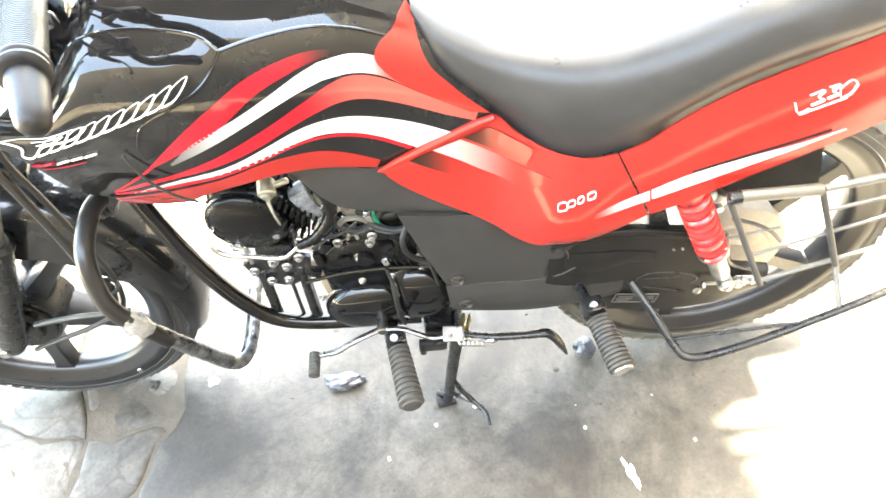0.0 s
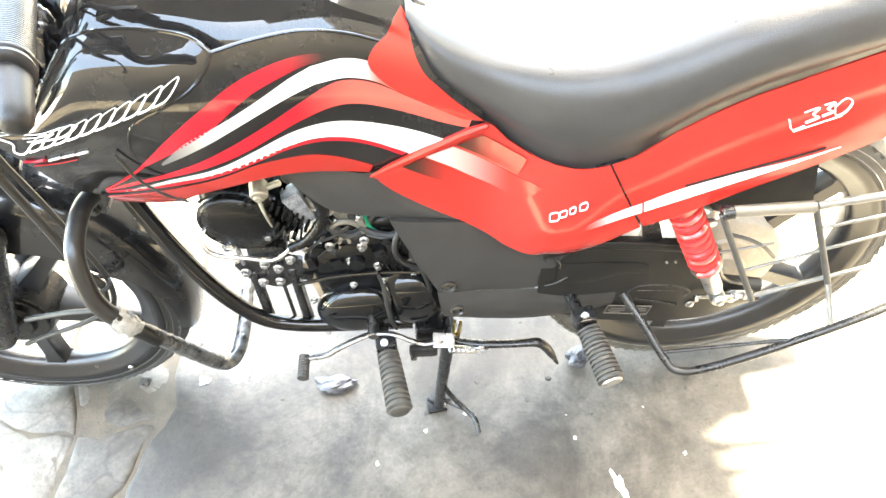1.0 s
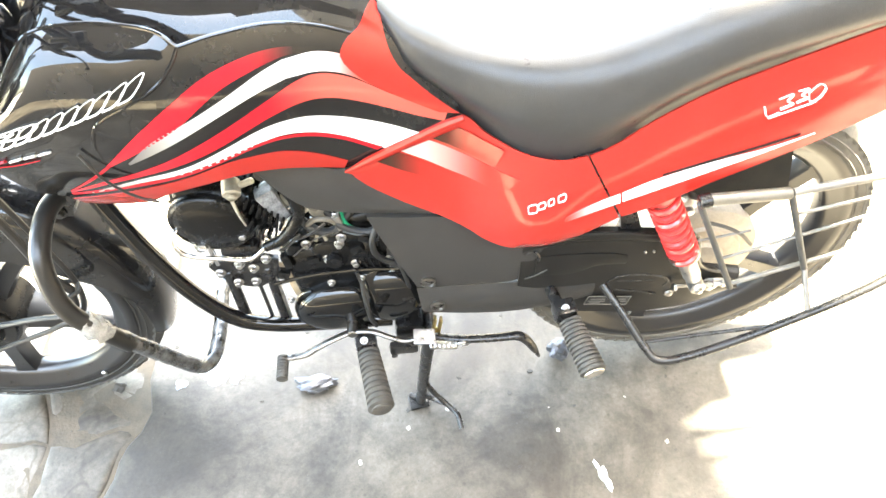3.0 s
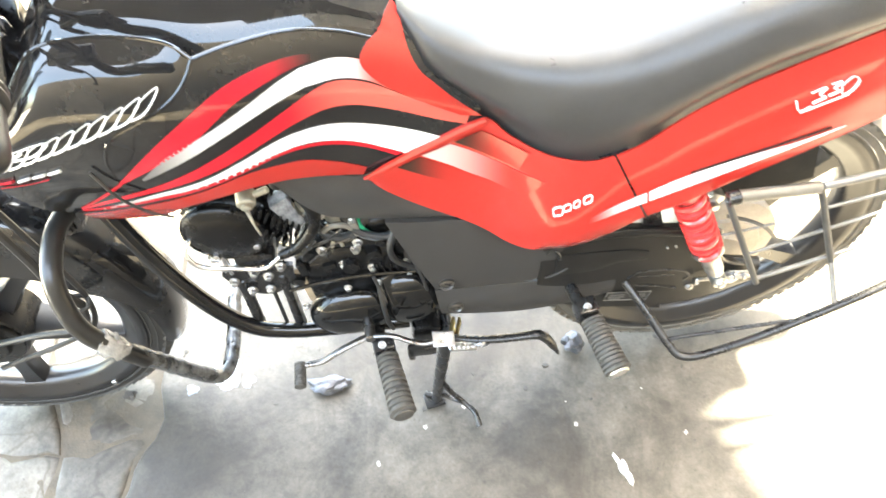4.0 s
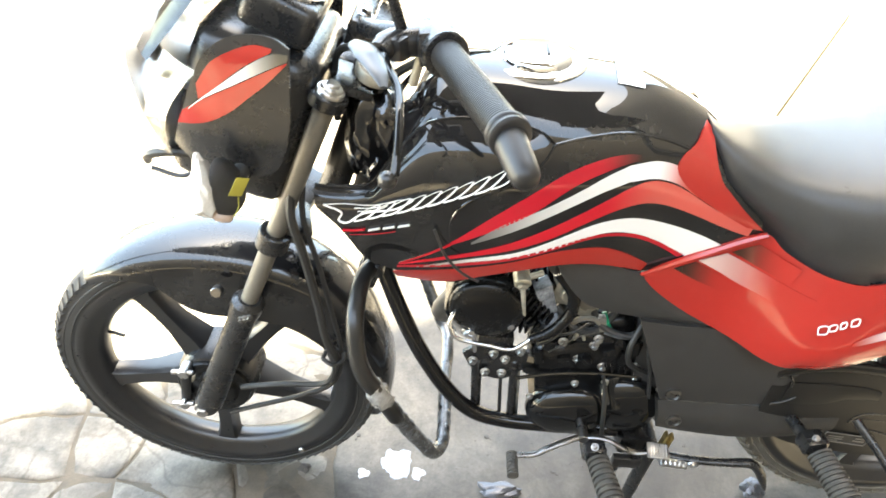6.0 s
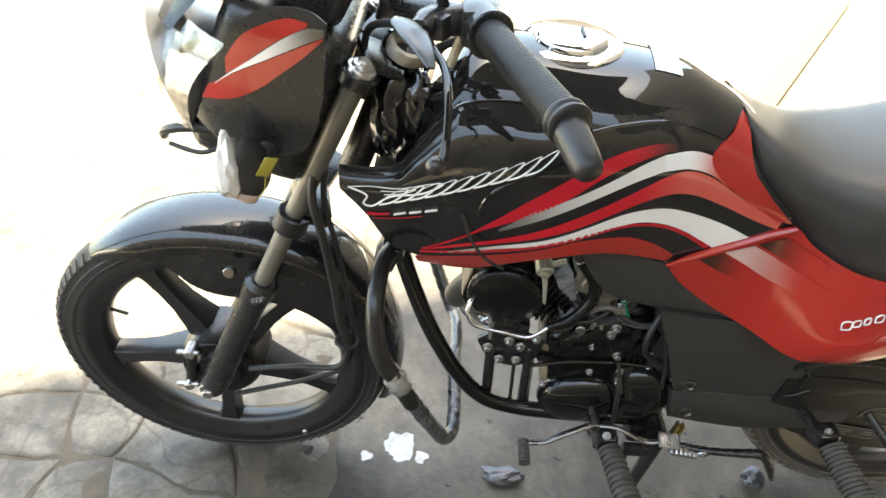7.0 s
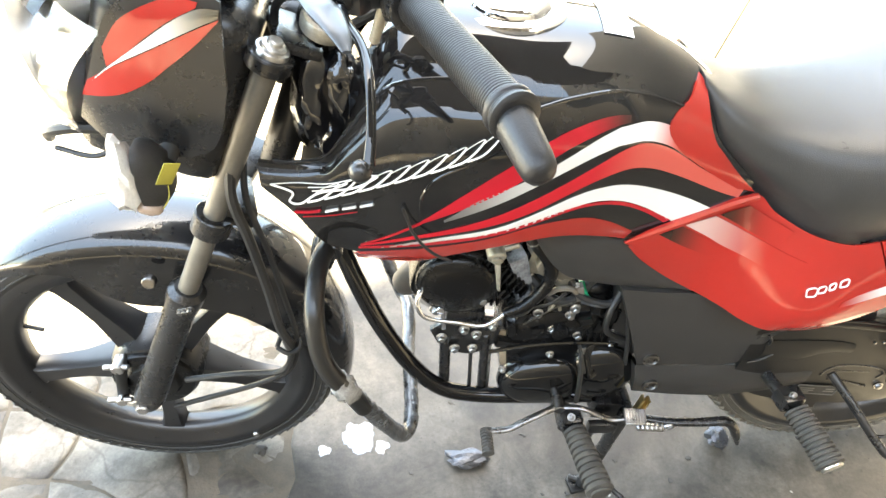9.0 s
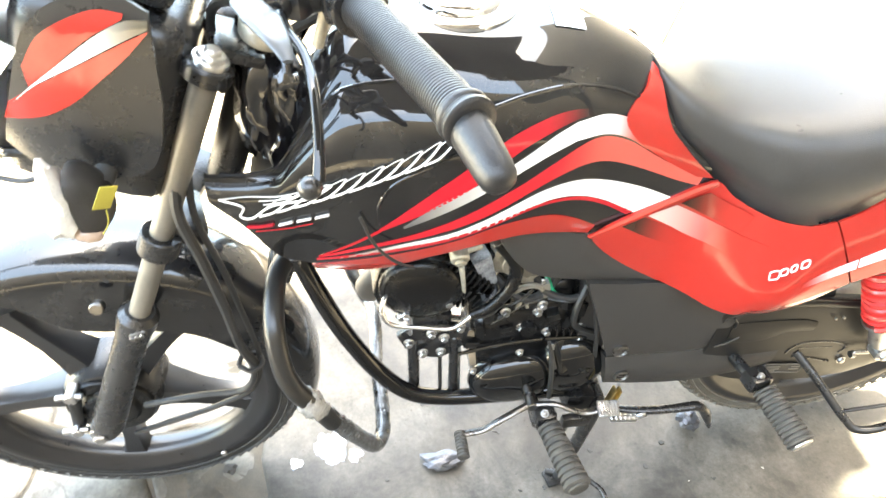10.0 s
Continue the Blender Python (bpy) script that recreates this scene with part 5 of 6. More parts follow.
def build_guards():
    side_pts = [(-0.305, 0.075, 0.655), (-0.316, 0.115, 0.655), (-0.320, 0.165, 0.632), (-0.316, 0.192, 0.590), (-0.305, 0.205, 0.560)]
    for s in (-1, 1):
        g = part("leg_guard", tube([(x, s * y, z) for x, y, z in side_pts] + [(-0.288, s * 0.207, 0.528), (-0.268, s * 0.194, 0.46)], 0.0125, 40, 14), GUARD_TUBE, BIKE, "black tubular leg guard")
        # lower bars still in their clear wrapping, crumpled
        low = [(-0.290, s * 0.207, 0.530), (-0.262, s * 0.188, 0.445), (-0.232, s * 0.168, 0.358), (-0.215, s * 0.153, 0.313), (-0.202, s * 0.125, 0.302), (-0.200, s * 0.06, 0.302), (-0.204, 0.0, 0.304)]
        bm = tube(low, 0.0122, 90, 14)
        for v in bm.verts:
            v.co += Vector((1, 0.6, 0.8)) * 0.0016 * (noise.noise(v.co * 90))
        part("wrapped_bar", bm, CLEAR_WRAP, g, "guard bar in crumpled clear film", smooth=60)
        bm = tube([(-0.296, s * 0.208, 0.545), (-0.288, s * 0.207, 0.526), (-0.280, s * 0.202, 0.505)], [0.0128, 0.0152, 0.0132], 20, 16)
        for v in bm.verts:
            v.co += Vector((1, 0.7, 0.9)) * 0.006 * noise.noise(v.co * 75)
        part("wrap_knot", bm, WHITE_FILM, g, "torn white film round the joint", smooth=30)
    # rear guard: a low hoop and an upright grille
    g = part("rear_guard", tube([(0.438, -0.142, 0.428), (0.462, -0.180, 0.405), (0.492, -0.228, 0.372), (0.512, -0.248, 0.362), (0.560, -0.252, 0.376), (0.660, -0.250, 0.430), (0.80, -0.235, 0.505), (0.90, -0.205, 0.575)], 0.0066, 50, 12), SATIN, BIKE, "black tubular rear foot guard")
    for a, b, r in (((0.521, -0.172, 0.637), (0.607, -0.200, 0.472), 0.0045), ((0.645, -0.172, 0.638), (0.706, -0.200, 0.505), 0.0045), ((0.645, -0.172, 0.641), (0.86, -0.165, 0.665), 0.0055),
                    ((0.575, -0.188, 0.530), (0.86, -0.180, 0.625), 0.0026), ((0.600, -0.198, 0.480), (0.86, -0.190, 0.565), 0.0034), ((0.660, -0.180, 0.605), (0.86, -0.174, 0.645), 0.0026)):
        part("grille_bar", rod(a, b, r, seg=12), GRILLE_DARK if abs(b[2] - a[2]) > 0.12 else GRILLE, g, "grey grille bar")
    part("top_rail", rod((0.531, -0.172, 0.640), (0.643, -0.172, 0.640), 0.0085, seg=16), FORK_GREY, g, "silver grille top rail")
    part("rail_boss", rod((0.521, -0.172, 0.637), (0.536, -0.172, 0.640), 0.0105, seg=16), SATIN, g)
    part("guard_stay", rod((0.487, -0.222, 0.376), (0.66, -0.246, 0.432), 0.003, seg=10), SATIN, g)
    part("guard_stay", rod((0.706, -0.200, 0.505), (0.712, -0.246, 0.455), 0.004, seg=10), GRILLE, g)


def build_bars():
    s_in, s_out = Vector((-0.205, -0.150, 1.003)), Vector((-0.148, -0.318, 1.006))
    for s in (-1, 1):
        f = Vector((1, -s, 1))
        m = lambda v: Vector((v[0], -s * v[1], v[2]))
        bar = part("handlebar", tube([m((-0.300, 0.0, 0.985)), m((-0.296, -0.050, 0.988)), m((-0.262, -0.098, 1.000)), m((-0.225, -0.125, 1.004)), m(s_in), m(s_out)], 0.0115, 40, 14), SATIN, BIKE, "black handlebar half")
        a, b = m(s_in), m(s_out)
        d = (b - a).normalized()
        grip = part("grip", ribbed(a + d * 0.012, b + d * 0.008, 0.0158, 62, 0.0006, 28, (1.05, 1.0)), GRIP, bar, "ribbed grey-black rubber grip")
        bm = lathe([(0.011, -0.006), (0.0168, -0.0055), (0.0182, -0.0040), (0.0182, -0.0022), (0.0176, -0.0008), (0.0166, 0.0002), (0.0166, 0.0022), (0.0174, 0.0034), (0.0182, 0.0048), (0.0182, 0.0066), (0.0168, 0.0080), (0.0130, 0.0086), (0.010, 0.0086)], b + d * 0.006, d, 30)
        part("grip_flange", bm, GRIP, bar)
        end = m((-0.130, -0.376, 0.990))
        e = (end - b).normalized()
        part("bar_end", lathe([(0, 0.0), (0.0135, 0.006), (0.0138, 0.016), (0.0132, 0.030), (0.0124, 0.046), (0.0114, 0.0535), (0.0088, 0.0580), (0.004, 0.0598), (0, 0.060)], b, e, 28), GRIP, bar, "rubber bar end")
        bm = box((0.040, 0.050, 0.040), a - d * 0.016 + Vector((0, 0, 0.002)), (0, 0, s * 20 + 20), 0.01)
        rod(a - d * 0.01, a + d * 0.016, 0.024, bm=bm)
        part("switch_box", bm, SATIN, bar)
        # lever, its perch and cable
        bm = box((0.034, 0.036, 0.026), m((-0.252, -0.140, 1.004)), (0, 0, s * 30), 0.008)
        tube([m((-0.228, -0.130, 1.004)), m((-0.258, -0.146, 1.006)), m((-0.268, -0.165, 1.004))], [0.016, 0.014, 0.012], 10, 12, bm)
        part("lever_perch", bm, SATIN, bar, "black cast lever perch")
        part("perch_cap", tube([m((-0.288, -0.166, 1.016)), m((-0.281, -0.184, 1.018)), m((-0.270, -0.206, 1.017)), m((-0.259, -0.230, 1.012)), m((-0.253, -0.246, 1.006))], [0.005, 0.0135, 0.0150, 0.0095, 0.004], 24, 18, flat=0.4), PERCH, bar, "pale grey cast lever cap")
        part("lever", tube([m((-0.266, -0.162, 1.004)), m((-0.257, -0.195, 1.004)), m((-0.243, -0.230, 1.002)), m((-0.237, -0.270, 0.996)), m((-0.236, -0.300, 0.978)), m((-0.238, -0.318, 0.960))], [0.009, 0.0055, 0.0042, 0.0038, 0.0036, 0.0045], 36, 12, flat=0.75), ENGINE_GLOSS, bar, "black clutch lever")
        q = m((-0.244, -0.320, 0.957))
        part("lever_ball", lathe([(0, -0.0085), (0.005, -0.0068), (0.0082, -0.0025), (0.0082, 0.0025), (0.005, 0.0068), (0, 0.0085)], q, (0.3, -s * 0.9, 0.2), 20), SATIN, bar, smooth=70)
        part("mirror_stem", rod(m((-0.246, -0.135, 1.015)), m((-0.262, -0.150, 1.09)), 0.006), SATIN, bar)
    bm = box((0.05, 0.10, 0.035), (-0.298, 0, 0.972), (0, 24, 0), 0.008)
    part("bar_clamp", bm, SATIN, BIKE)
    for y in (-0.032, 0.032):
        part("clamp_bolt", hexbolt((-0.300, y, 0.995), (0.4, 0, 0.9), 0.007, 0.009), CHROME, BIKE)
    at, up = Vector((-0.290, -0.055, 0.932)), Vector((0.35, -0.2, 0.9))
    lock = part("ignition_lock", lathe([(0.014, 0.0), (0.024, 0.0), (0.025, 0.010), (0.023, 0.014), (0.0185, 0.0155), (0.0165, 0.012), (0.0155, 0.004), (0.014, 0.004)], at, up, 32, closed=True), TAP, BIKE, "brass-grey ignition lock ring")
    part("lock_core", lathe([(0, 0.006), (0.007, 0.006), (0.008, 0.004), (0.0150, 0.003), (0.0150, -0.004), (0, -0.004)], at, up, 24), CABLE, lock)
    part("key_slot", box((0.002, 0.009, 0.0012), at + up.normalized() * 0.0065, (0, 20, 0), 0.0003), STEEL, lock)
    part("cable_adjuster", rod((-0.238, -0.122, 0.952), (-0.226, -0.132, 0.994), 0.0052, seg=14), TAP, BIKE, "brass cable adjuster")


def build_nose():
    """Headlamp cowl, instruments, indicators."""
    cowl_w = lambda x, z: lerp(x, [(-.60, .05), (-.56, .095), (-.50, .145), (-.44, .165), (-.36, .172)]) - 0.35 * max(0, 0.90 - z) ** 1.2 - 0.25 * max(0, z - 1.0)
    for hand in (-1, 1):
        c = part("headlamp_cowl", skin([(-.355, 1.008), (-.372, 1.018), (-.40, 1.020), (-.425, 1.013), (-.447, .996), (-.463, .973)], [(-.364, .930), (-.378, .885), (-.397, .858), (-.434, .850), (-.478, .846), (-.515, .880)], cowl_w, 0, 30, 16, hand, 0.004), SATIN, BIKE, "black headlamp cowl with a red flash")
        part("red_flash", skin([(-.358, .995), (-.381, .985), (-.417, .968), (-.456, .949), (-.478, .936), (-.486, .931)], [(-.359, .993), (-.382, .972), (-.407, .953), (-.430, .936), (-.460, .921), (-.498, .913)], cowl_w, 0.0015, 24, 4, hand, 0.0008), RED, c)
        part("white_flash", skin([(-.356, 1.003), (-.373, 1.003), (-.397, .992), (-.431, .969), (-.462, .947), (-.481, .932)], [(-.358, .996), (-.381, .986), (-.417, .969), (-.440, .958), (-.460, .947), (-.480, .932)], cowl_w, 0.0015, 24, 4, hand, 0.0008), COWL_WHITE, c)
        part("red_flash", skin([(-.372, 1.008), (-.392, 1.011), (-.418, 1.003), (-.440, .990), (-.460, .966)], [(-.374, 1.004), (-.397, .993), (-.420, .978), (-.440, .963), (-.462, .948)], cowl_w, 0.0015, 20, 4, hand, 0.0008), RED, c)
        # indicator on its short stalk
        ind = part("indicator_stalk", tube([(-.425, hand * .120, .875), (-.430, hand * .150, .865), (-.435, hand * .170, .856)], 0.010, 8, 10), CABLE, BIKE)
        bm = bmesh.new()
        rows = []
        for i in range(10):
            f = i / 9
            q = Vector((-.430 - .022 * f, hand * (.180 + .006 * f), .848 + .004 * f))
            hy, hz = .016 + .006 * math.sin(math.pi * f * .6), .014 + .022 * math.sin(math.pi * (0.08 + 0.5 * f))
            rows.append([bm.verts.new(q + Vector((0, math.copysign(abs(math.cos(a)) ** .7, math.cos(a)) * hy, math.copysign(abs(math.sin(a)) ** .7, math.sin(a)) * hz))) for a in [2 * math.pi * j / 18 for j in range(18)]])
        for p, q in zip(rows, rows[1:]):
            for j in range(18):
                bm.faces.new((p[j], p[(j + 1) % 18], q[(j + 1) % 18], q[j]))
        bm.faces.new(rows[0])
        bm.faces.new(rows[-1])
        part("indicator_body", bm, PLASTIC, ind, "dark grey indicator housing", smooth=50)
        bm = bmesh.new()
        bmesh.ops.create_icosphere(bm, subdivisions=3, radius=1.0)
        for v in bm.verts:
            k = 1 + .30 * noise.noise(v.co * 2.1) + .14 * noise.noise(v.co * 6)
            peak = 1 + .25 * max(0, v.co.z)
            v.co = Vector((-.464 + .015 * v.co.x * k / peak, hand * (.196 + .022 * v.co.y * k), .854 + .036 * v.co.z * k * peak))
        part("indicator_film", bm, LENS_FILM, ind, "pale lens still in crumpled clear film", smooth=30)
        bm = bmesh.new()
        bmesh.ops.create_icosphere(bm, subdivisions=2, radius=1.0)
        for v in bm.verts:
            v.co = Vector((-.452 + .014 * v.co.x, hand * (.198 + .011 * v.co.y), .825 + .008 * v.co.z - .35 * (.014 * v.co.x)))
        part("indicator_lens", bm, AMBER, ind, "pale amber lens", smooth=60)
        if hand < 0:
            part("hang_tag", box((.015, .0010, .027), (-.421, -.206, .868), (18, 24, 38), 0.0004), YELLOW, ind, "yellow paper tag")
            part("tag_string", tube([(-.424, -.206, .855), (-.427, -.206, .840), (-.436, -.204, .826)], .0006, 10, 6), YELLOW, ind)
    # lamp glass: a bulging shield
    bm = bmesh.new()
    rows = []
    for i in range(13):
        v = i / 12
        row = []
        for j in range(17):
            u = -1 + 2 * j / 16
            row.append(bm.verts.new((-.530 + .072 * v - .095 * (1 - u * u) - 0.02 * math.sin(v * math.pi), u * (.116 + .044 * v), .850 + .128 * v)))
        rows.append(row)
    fs = [bm.faces.new((p[j], p[j + 1], q[j + 1], q[j])) for p, q in zip(rows, rows[1:]) for j in range(16)]
    bmesh.ops.solidify(bm, geom=fs, thickness=0.004)
    part("headlamp_glass", bm, LAMP_GLASS, BIKE, "clear bulging headlamp glass", smooth=60)
    bm = lathe([(.012, 0), (.05, -.018), (.085, -.034), (.105, -.050), (.108, -.050), (.088, -.031), (.05, -.014), (.012, .004)], (-.505, 0, .905), (1, 0, .25), 40)
    part("lamp_reflector", bm, ALLOY, BIKE, "bright headlamp reflector bowl", smooth=60)
    # smoked screen over the lamp
    bm = bmesh.new()
    rows = []
    for i in range(9):
        v = i / 8
        row = [bm.verts.new((-.535 + .115 * v - .045 * (1 - u * u), u * (.105 - .02 * v), .965 + .115 * v)) for u in [-1 + j / 8 for j in range(17)]]
        rows.append(row)
    fs = [bm.faces.new((p[j], p[j + 1], q[j + 1], q[j])) for p, q in zip(rows, rows[1:]) for j in range(16)]
    bmesh.ops.solidify(bm, geom=fs, thickness=0.004)
    part("fly_screen", bm, ENGINE_GLOSS, BIKE, "smoked black fly screen", smooth=60)
    clu = part("instrument_pod", box((.085, .20, .05), (-.385, 0, 1.012), (0, 28, 0), .015, seg=3), SATIN, BIKE, "black instrument pod with two dials")
    for y in (-.05, .05):
        bm = lathe([(0, .022), (.030, .022), (.034, .026), (.038, .024), (.040, .012), (.040, 0)], (-.383, y, 1.016), (.47, 0, .88), 30)
        part("dial_ring", bm, CHROME, clu)
        bm = lathe([(0, .0235), (.029, .0235), (.029, .02), (0, .02)], (-.383, y, 1.016), (.47, 0, .88), 30)
        part("dial_face", bm, SMOKE, clu)
    # dark bodies behind the cowl, wiring and the front stay
    part("lamp_shell", box((.15, .21, .21), (-.447, 0, .885), (0, 22, 0), .035, seg=3), SATIN, BIKE)
    part("lamp_stay", tube([(-.50, -.10, .842), (-.54, -.10, .846), (-.575, -.09, .835), (-.59, -.07, .815)], .006, 14, 8), CABLE, BIKE)
    part("lamp_stay", tube([(-.50, -.105, .828), (-.53, -.11, .818), (-.57, -.10, .822)], .003, 14, 8), CABLE, BIKE)
    # wiring loom bundled in crumpled black film behind the fork
    for at, size, seed in (((-.303, -.020, .850), (.034, .066, .082), 2.0), ((-.276, -.062, .868), (.020, .026, .046), 5.0), ((-.292, -.066, .815), (.018, .024, .034), 8.0)):
        bm = bmesh.new()
        bmesh.ops.create_icosphere(bm, subdivisions=4, radius=1.0)
        for v in bm.verts:
            k = 1 + .22 * noise.noise(v.co * 2.2 + Vector((seed, 0, 0))) + .10 * noise.noise(v.co * 6 + Vector((0, seed, 0))) + .05 * abs(noise.noise(v.co * 14))
            v.co = Vector((at[0] + size[0] * v.co.x * k, at[1] + size[1] * v.co.y * k, at[2] + size[2] * v.co.z * k))
        part("wiring_loom", bm, BLACK_FILM, BIKE, "wiring loom wrapped in crumpled black film", smooth=60)
    for pts, r in (([(-.262, -.15, 1.0), (-.30, -.10, .985), (-.335, -.05, .95), (-.34, -.05, .87)], .0045),
                   ([(-.215, -.13, .995), (-.235, -.09, .965), (-.27, -.06, .93), (-.31, -.05, .87)], .005),
                   ([(-.40, -.09, .80), (-.405, -.10, .75), (-.396, -.102, .69), (-.388, -.10, .60), (-.383, -.10, .52), (-.372, -.095, .47)], .0065),
                   ([(-.385, -.085, .81), (-.392, -.09, .74), (-.380, -.09, .66), (-.372, -.085, .56), (-.366, -.085, .47), (-.385, -.09, .405), (-.44, -.095, .375), (-.53, -.088, .330), (-.58, -.08, .300)], .0042),
                   ([(-.372, -.095, .47), (-.382, -.098, .43), (-.405, -.094, .405), (-.47, -.085, .39), (-.55, -.075, .365)], .005)):
        part("control_cable", tube(pts, r, 44, 8), CABLE, BIKE)
    bm = tube([(-.392, -.103, .478), (-.376, -.108, .470), (-.362, -.098, .470), (-.366, -.085, .476), (-.386, -.088, .482), (-.392, -.103, .478)], .0035, 24, 8)
    part("cable_clip", bm, CABLE, BIKE)
    part("loose_strap", tube([(-.213, -.152, .778), (-.208, -.153, .763), (-.202, -.154, .745), (-.191, -.153, .725), (-.175, -.151, .706), (-.156, -.148, .692)], .0018, 24, 8), CABLE, BIKE, "loose black cable strap")


def build_marks():
    """Maker's and model marks, drawn as plain shapes in their colours."""
    def stroke(pts, r, width, out, material, parent, name):
        bm = tube([(x, -(width(x, z) + out), z) for x, z in pts], r, 8 * len(pts), 6, flat=0.5)
        return part(name, bm, material, parent)
    shroud = next(o for o in BIKE.children if o.name.startswith("shroud") and o.data.vertices[0].co.y < 0)
    # a flowing badge: a pointed flag outline, then a run of slanted white waves
    flag = [(-.353, .792), (-.325, .798), (-.290, .803), (-.255, .815), (-.238, .818), (-.262, .801), (-.300, .790), (-.322, .772), (-.334, .773), (-.330, .786), (-.353, .792)]
    stroke(flag, .0012, hull, .0042, WHITE_DECAL, shroud, "badge_stroke")
    stroke([(-.312, .795), (-.290, .799), (-.270, .806), (-.285, .797), (-.308, .791)], .0012, hull, .0042, WHITE_DECAL, shroud, "badge_stroke")
    low, high = (-.306, .786), (-.120, .856)
    for k in range(10):
        f = (k + 0.5) / 10
        c, d = Vector((low[0] + (high[0] - low[0]) * f, low[1] + (high[1] - low[1]) * f)), Vector((0.80, 0.60))
        n = Vector((-d.y, d.x))
        leaf = [c + d * .046 * u + n * .0095 * v for u, v in ((-.5, -.1), (-.2, .38), (.15, .5), (.5, .2), (.25, -.25), (-.15, -.5), (-.5, -.1))]
        stroke([tuple(p) for p in leaf], .0012, hull, .0042, WHITE_DECAL, shroud, "badge_stroke")
    for k in range(3):
        x0, z0 = -.296 + .019 * k, .7635 + .0055 * k
        stroke([(x0, z0), (x0 + .006, z0 + .002), (x0 + .014, z0 + .0045)], .0030, hull, .0038, WHITE_DECAL, shroud, "badge_bar")
    stroke([(-.330, .758), (-.316, .760), (-.302, .764)], .0034, hull, .0038, RED_DECAL, shroud, "badge_bar")
    stroke([(-.322, .752), (-.290, .758), (-.262, .766)], .0012, hull, .0040, RED_DECAL, shroud, "badge_bar")
    panel = next(o for o in BIKE.children if o.name.startswith("side_panel") and o.data.vertices[0].co.y < 0)
    for k, (w, h) in enumerate(((.0125, .010), (.0095, .0075), (.0075, .0075), (.0105, .0085))):
        x0, z0 = .2985 + .0125 * k, .6345 + .0052 * k
        loop = [(x0, z0 - h / 2), (x0 + w * .8, z0 - h / 2 + .003), (x0 + w * .8, z0 + h / 2 + .003), (x0, z0 + h / 2), (x0, z0 - h / 2)]
        stroke(loop, .0017, side, .0128, WHITE_DECAL, panel, "badge_shape")
    tail = next(o for o in BIKE.children if o.name.startswith("tail_panel") and o.data.vertices[0].co.y < 0)
    for pts in ([(.590, .752), (.598, .738), (.612, .742)], [(.606, .760), (.622, .765), (.618, .756), (.626, .752), (.612, .746)], [(.628, .768), (.640, .770), (.634, .762), (.642, .758), (.630, .753)],
                [(.642, .764), (.652, .774), (.662, .768), (.658, .756), (.648, .752), (.642, .764)], [(.600, .735), (.630, .744), (.655, .751)]):
        pts = [(x - .014, z + .008) for x, z in pts]
        stroke(pts, .0016, side, .0122, WHITE_DECAL, tail, "badge_shape")
    # paper sticker lying on the tank behind the cap
    bm = bmesh.new()
    n = 8
    g = []
    for i in range(n + 1):
        row = []
        for j in range(n + 1):
            x, y = .004 + .034 * i / n + .010 * j / n, -.036 + .10 * j / n
            zc, zt, wm = lerp(x, ZC), lerp(x, ZT), lerp(x, WM)
            row.append(bm.verts.new((x, y, zc + (zt - zc) * max(0, 1 - (abs(y) / wm) ** 2.6) ** (1 / 2.6) + .0012)))
        g.append(row)
    fs = [bm.faces.new((p[j], p[j + 1], q[j + 1], q[j])) for p, q in zip(g, g[1:]) for j in range(n)]
    tank = next(o for o in BIKE.children if o.name.startswith("fuel_tank"))
    part("paper_sticker", bm, PAPER, tank, "white paper sticker on the tank")


build_engine()
build_covers()
build_feet()
build_guards()
build_bars()
build_nose()
build_marks()


# ---------------------------------------------------------------- loose things on the floor
def crumple(at, size, material, name, label, category, seed, detail=3, flat=1.0):
    bm = bmesh.new()
    bmesh.ops.create_icosphere(bm, subdivisions=detail, radius=1.0)
    for v in bm.verts:
        k = 1 + 0.55 * noise.noise(v.co * 1.7 + Vector((seed, 0, 0))) + 0.3 * noise.noise(v.co * 4.5 + Vector((0, seed, 0)))
        v.co = Vector((v.co.x * size[0] * k, v.co.y * size[1] * k, max(-0.9, v.co.z) * size[2] * k))
    low = min(v.co.z for v in bm.verts)
    for v in bm.verts:
        v.co += Vector((at[0], at[1], -low + 0.0005))
    ob = link_mesh(name, bm, material, 25)
    return tagged(ob, label, category)


def blot(at, size, material, name, label, category, seed, thick=0.0015, spread=0.5, turn=0.0, kind=""):
    """A thin flat piece with a ragged edge."""
    bm = bmesh.new()
    n = 40
    ring = []
    for i in range(n):
        a = 2 * math.pi * i / n
        k = 1 + spread * noise.noise(Vector((math.cos(a) * 1.6, math.sin(a) * 1.6, seed))) + spread * 0.35 * noise.noise(Vector((math.cos(a) * 5, math.sin(a) * 5, seed)))
        x, y = math.cos(a) * size[0] * k, math.sin(a) * size[1] * k
        c, s = math.cos(radians(turn)), math.sin(radians(turn))
        ring.append((at[0] + x * c - y * s, at[1] + x * s + y * c))
    lo = [bm.verts.new((x, y, 0.0004)) for x, y in ring]
    hi = [bm.verts.new((at[0] + (x - at[0]) * 0.95, at[1] + (y - at[1]) * 0.95, thick)) for x, y in ring]
    for i in range(n):
        bm.faces.new((lo[i], lo[(i + 1) % n], hi[(i + 1) % n], hi[i]))
    bm.faces.new(hi)
    ob = link_mesh(name, bm, material, 30)
    return tagged(ob, label, category, kind=kind)


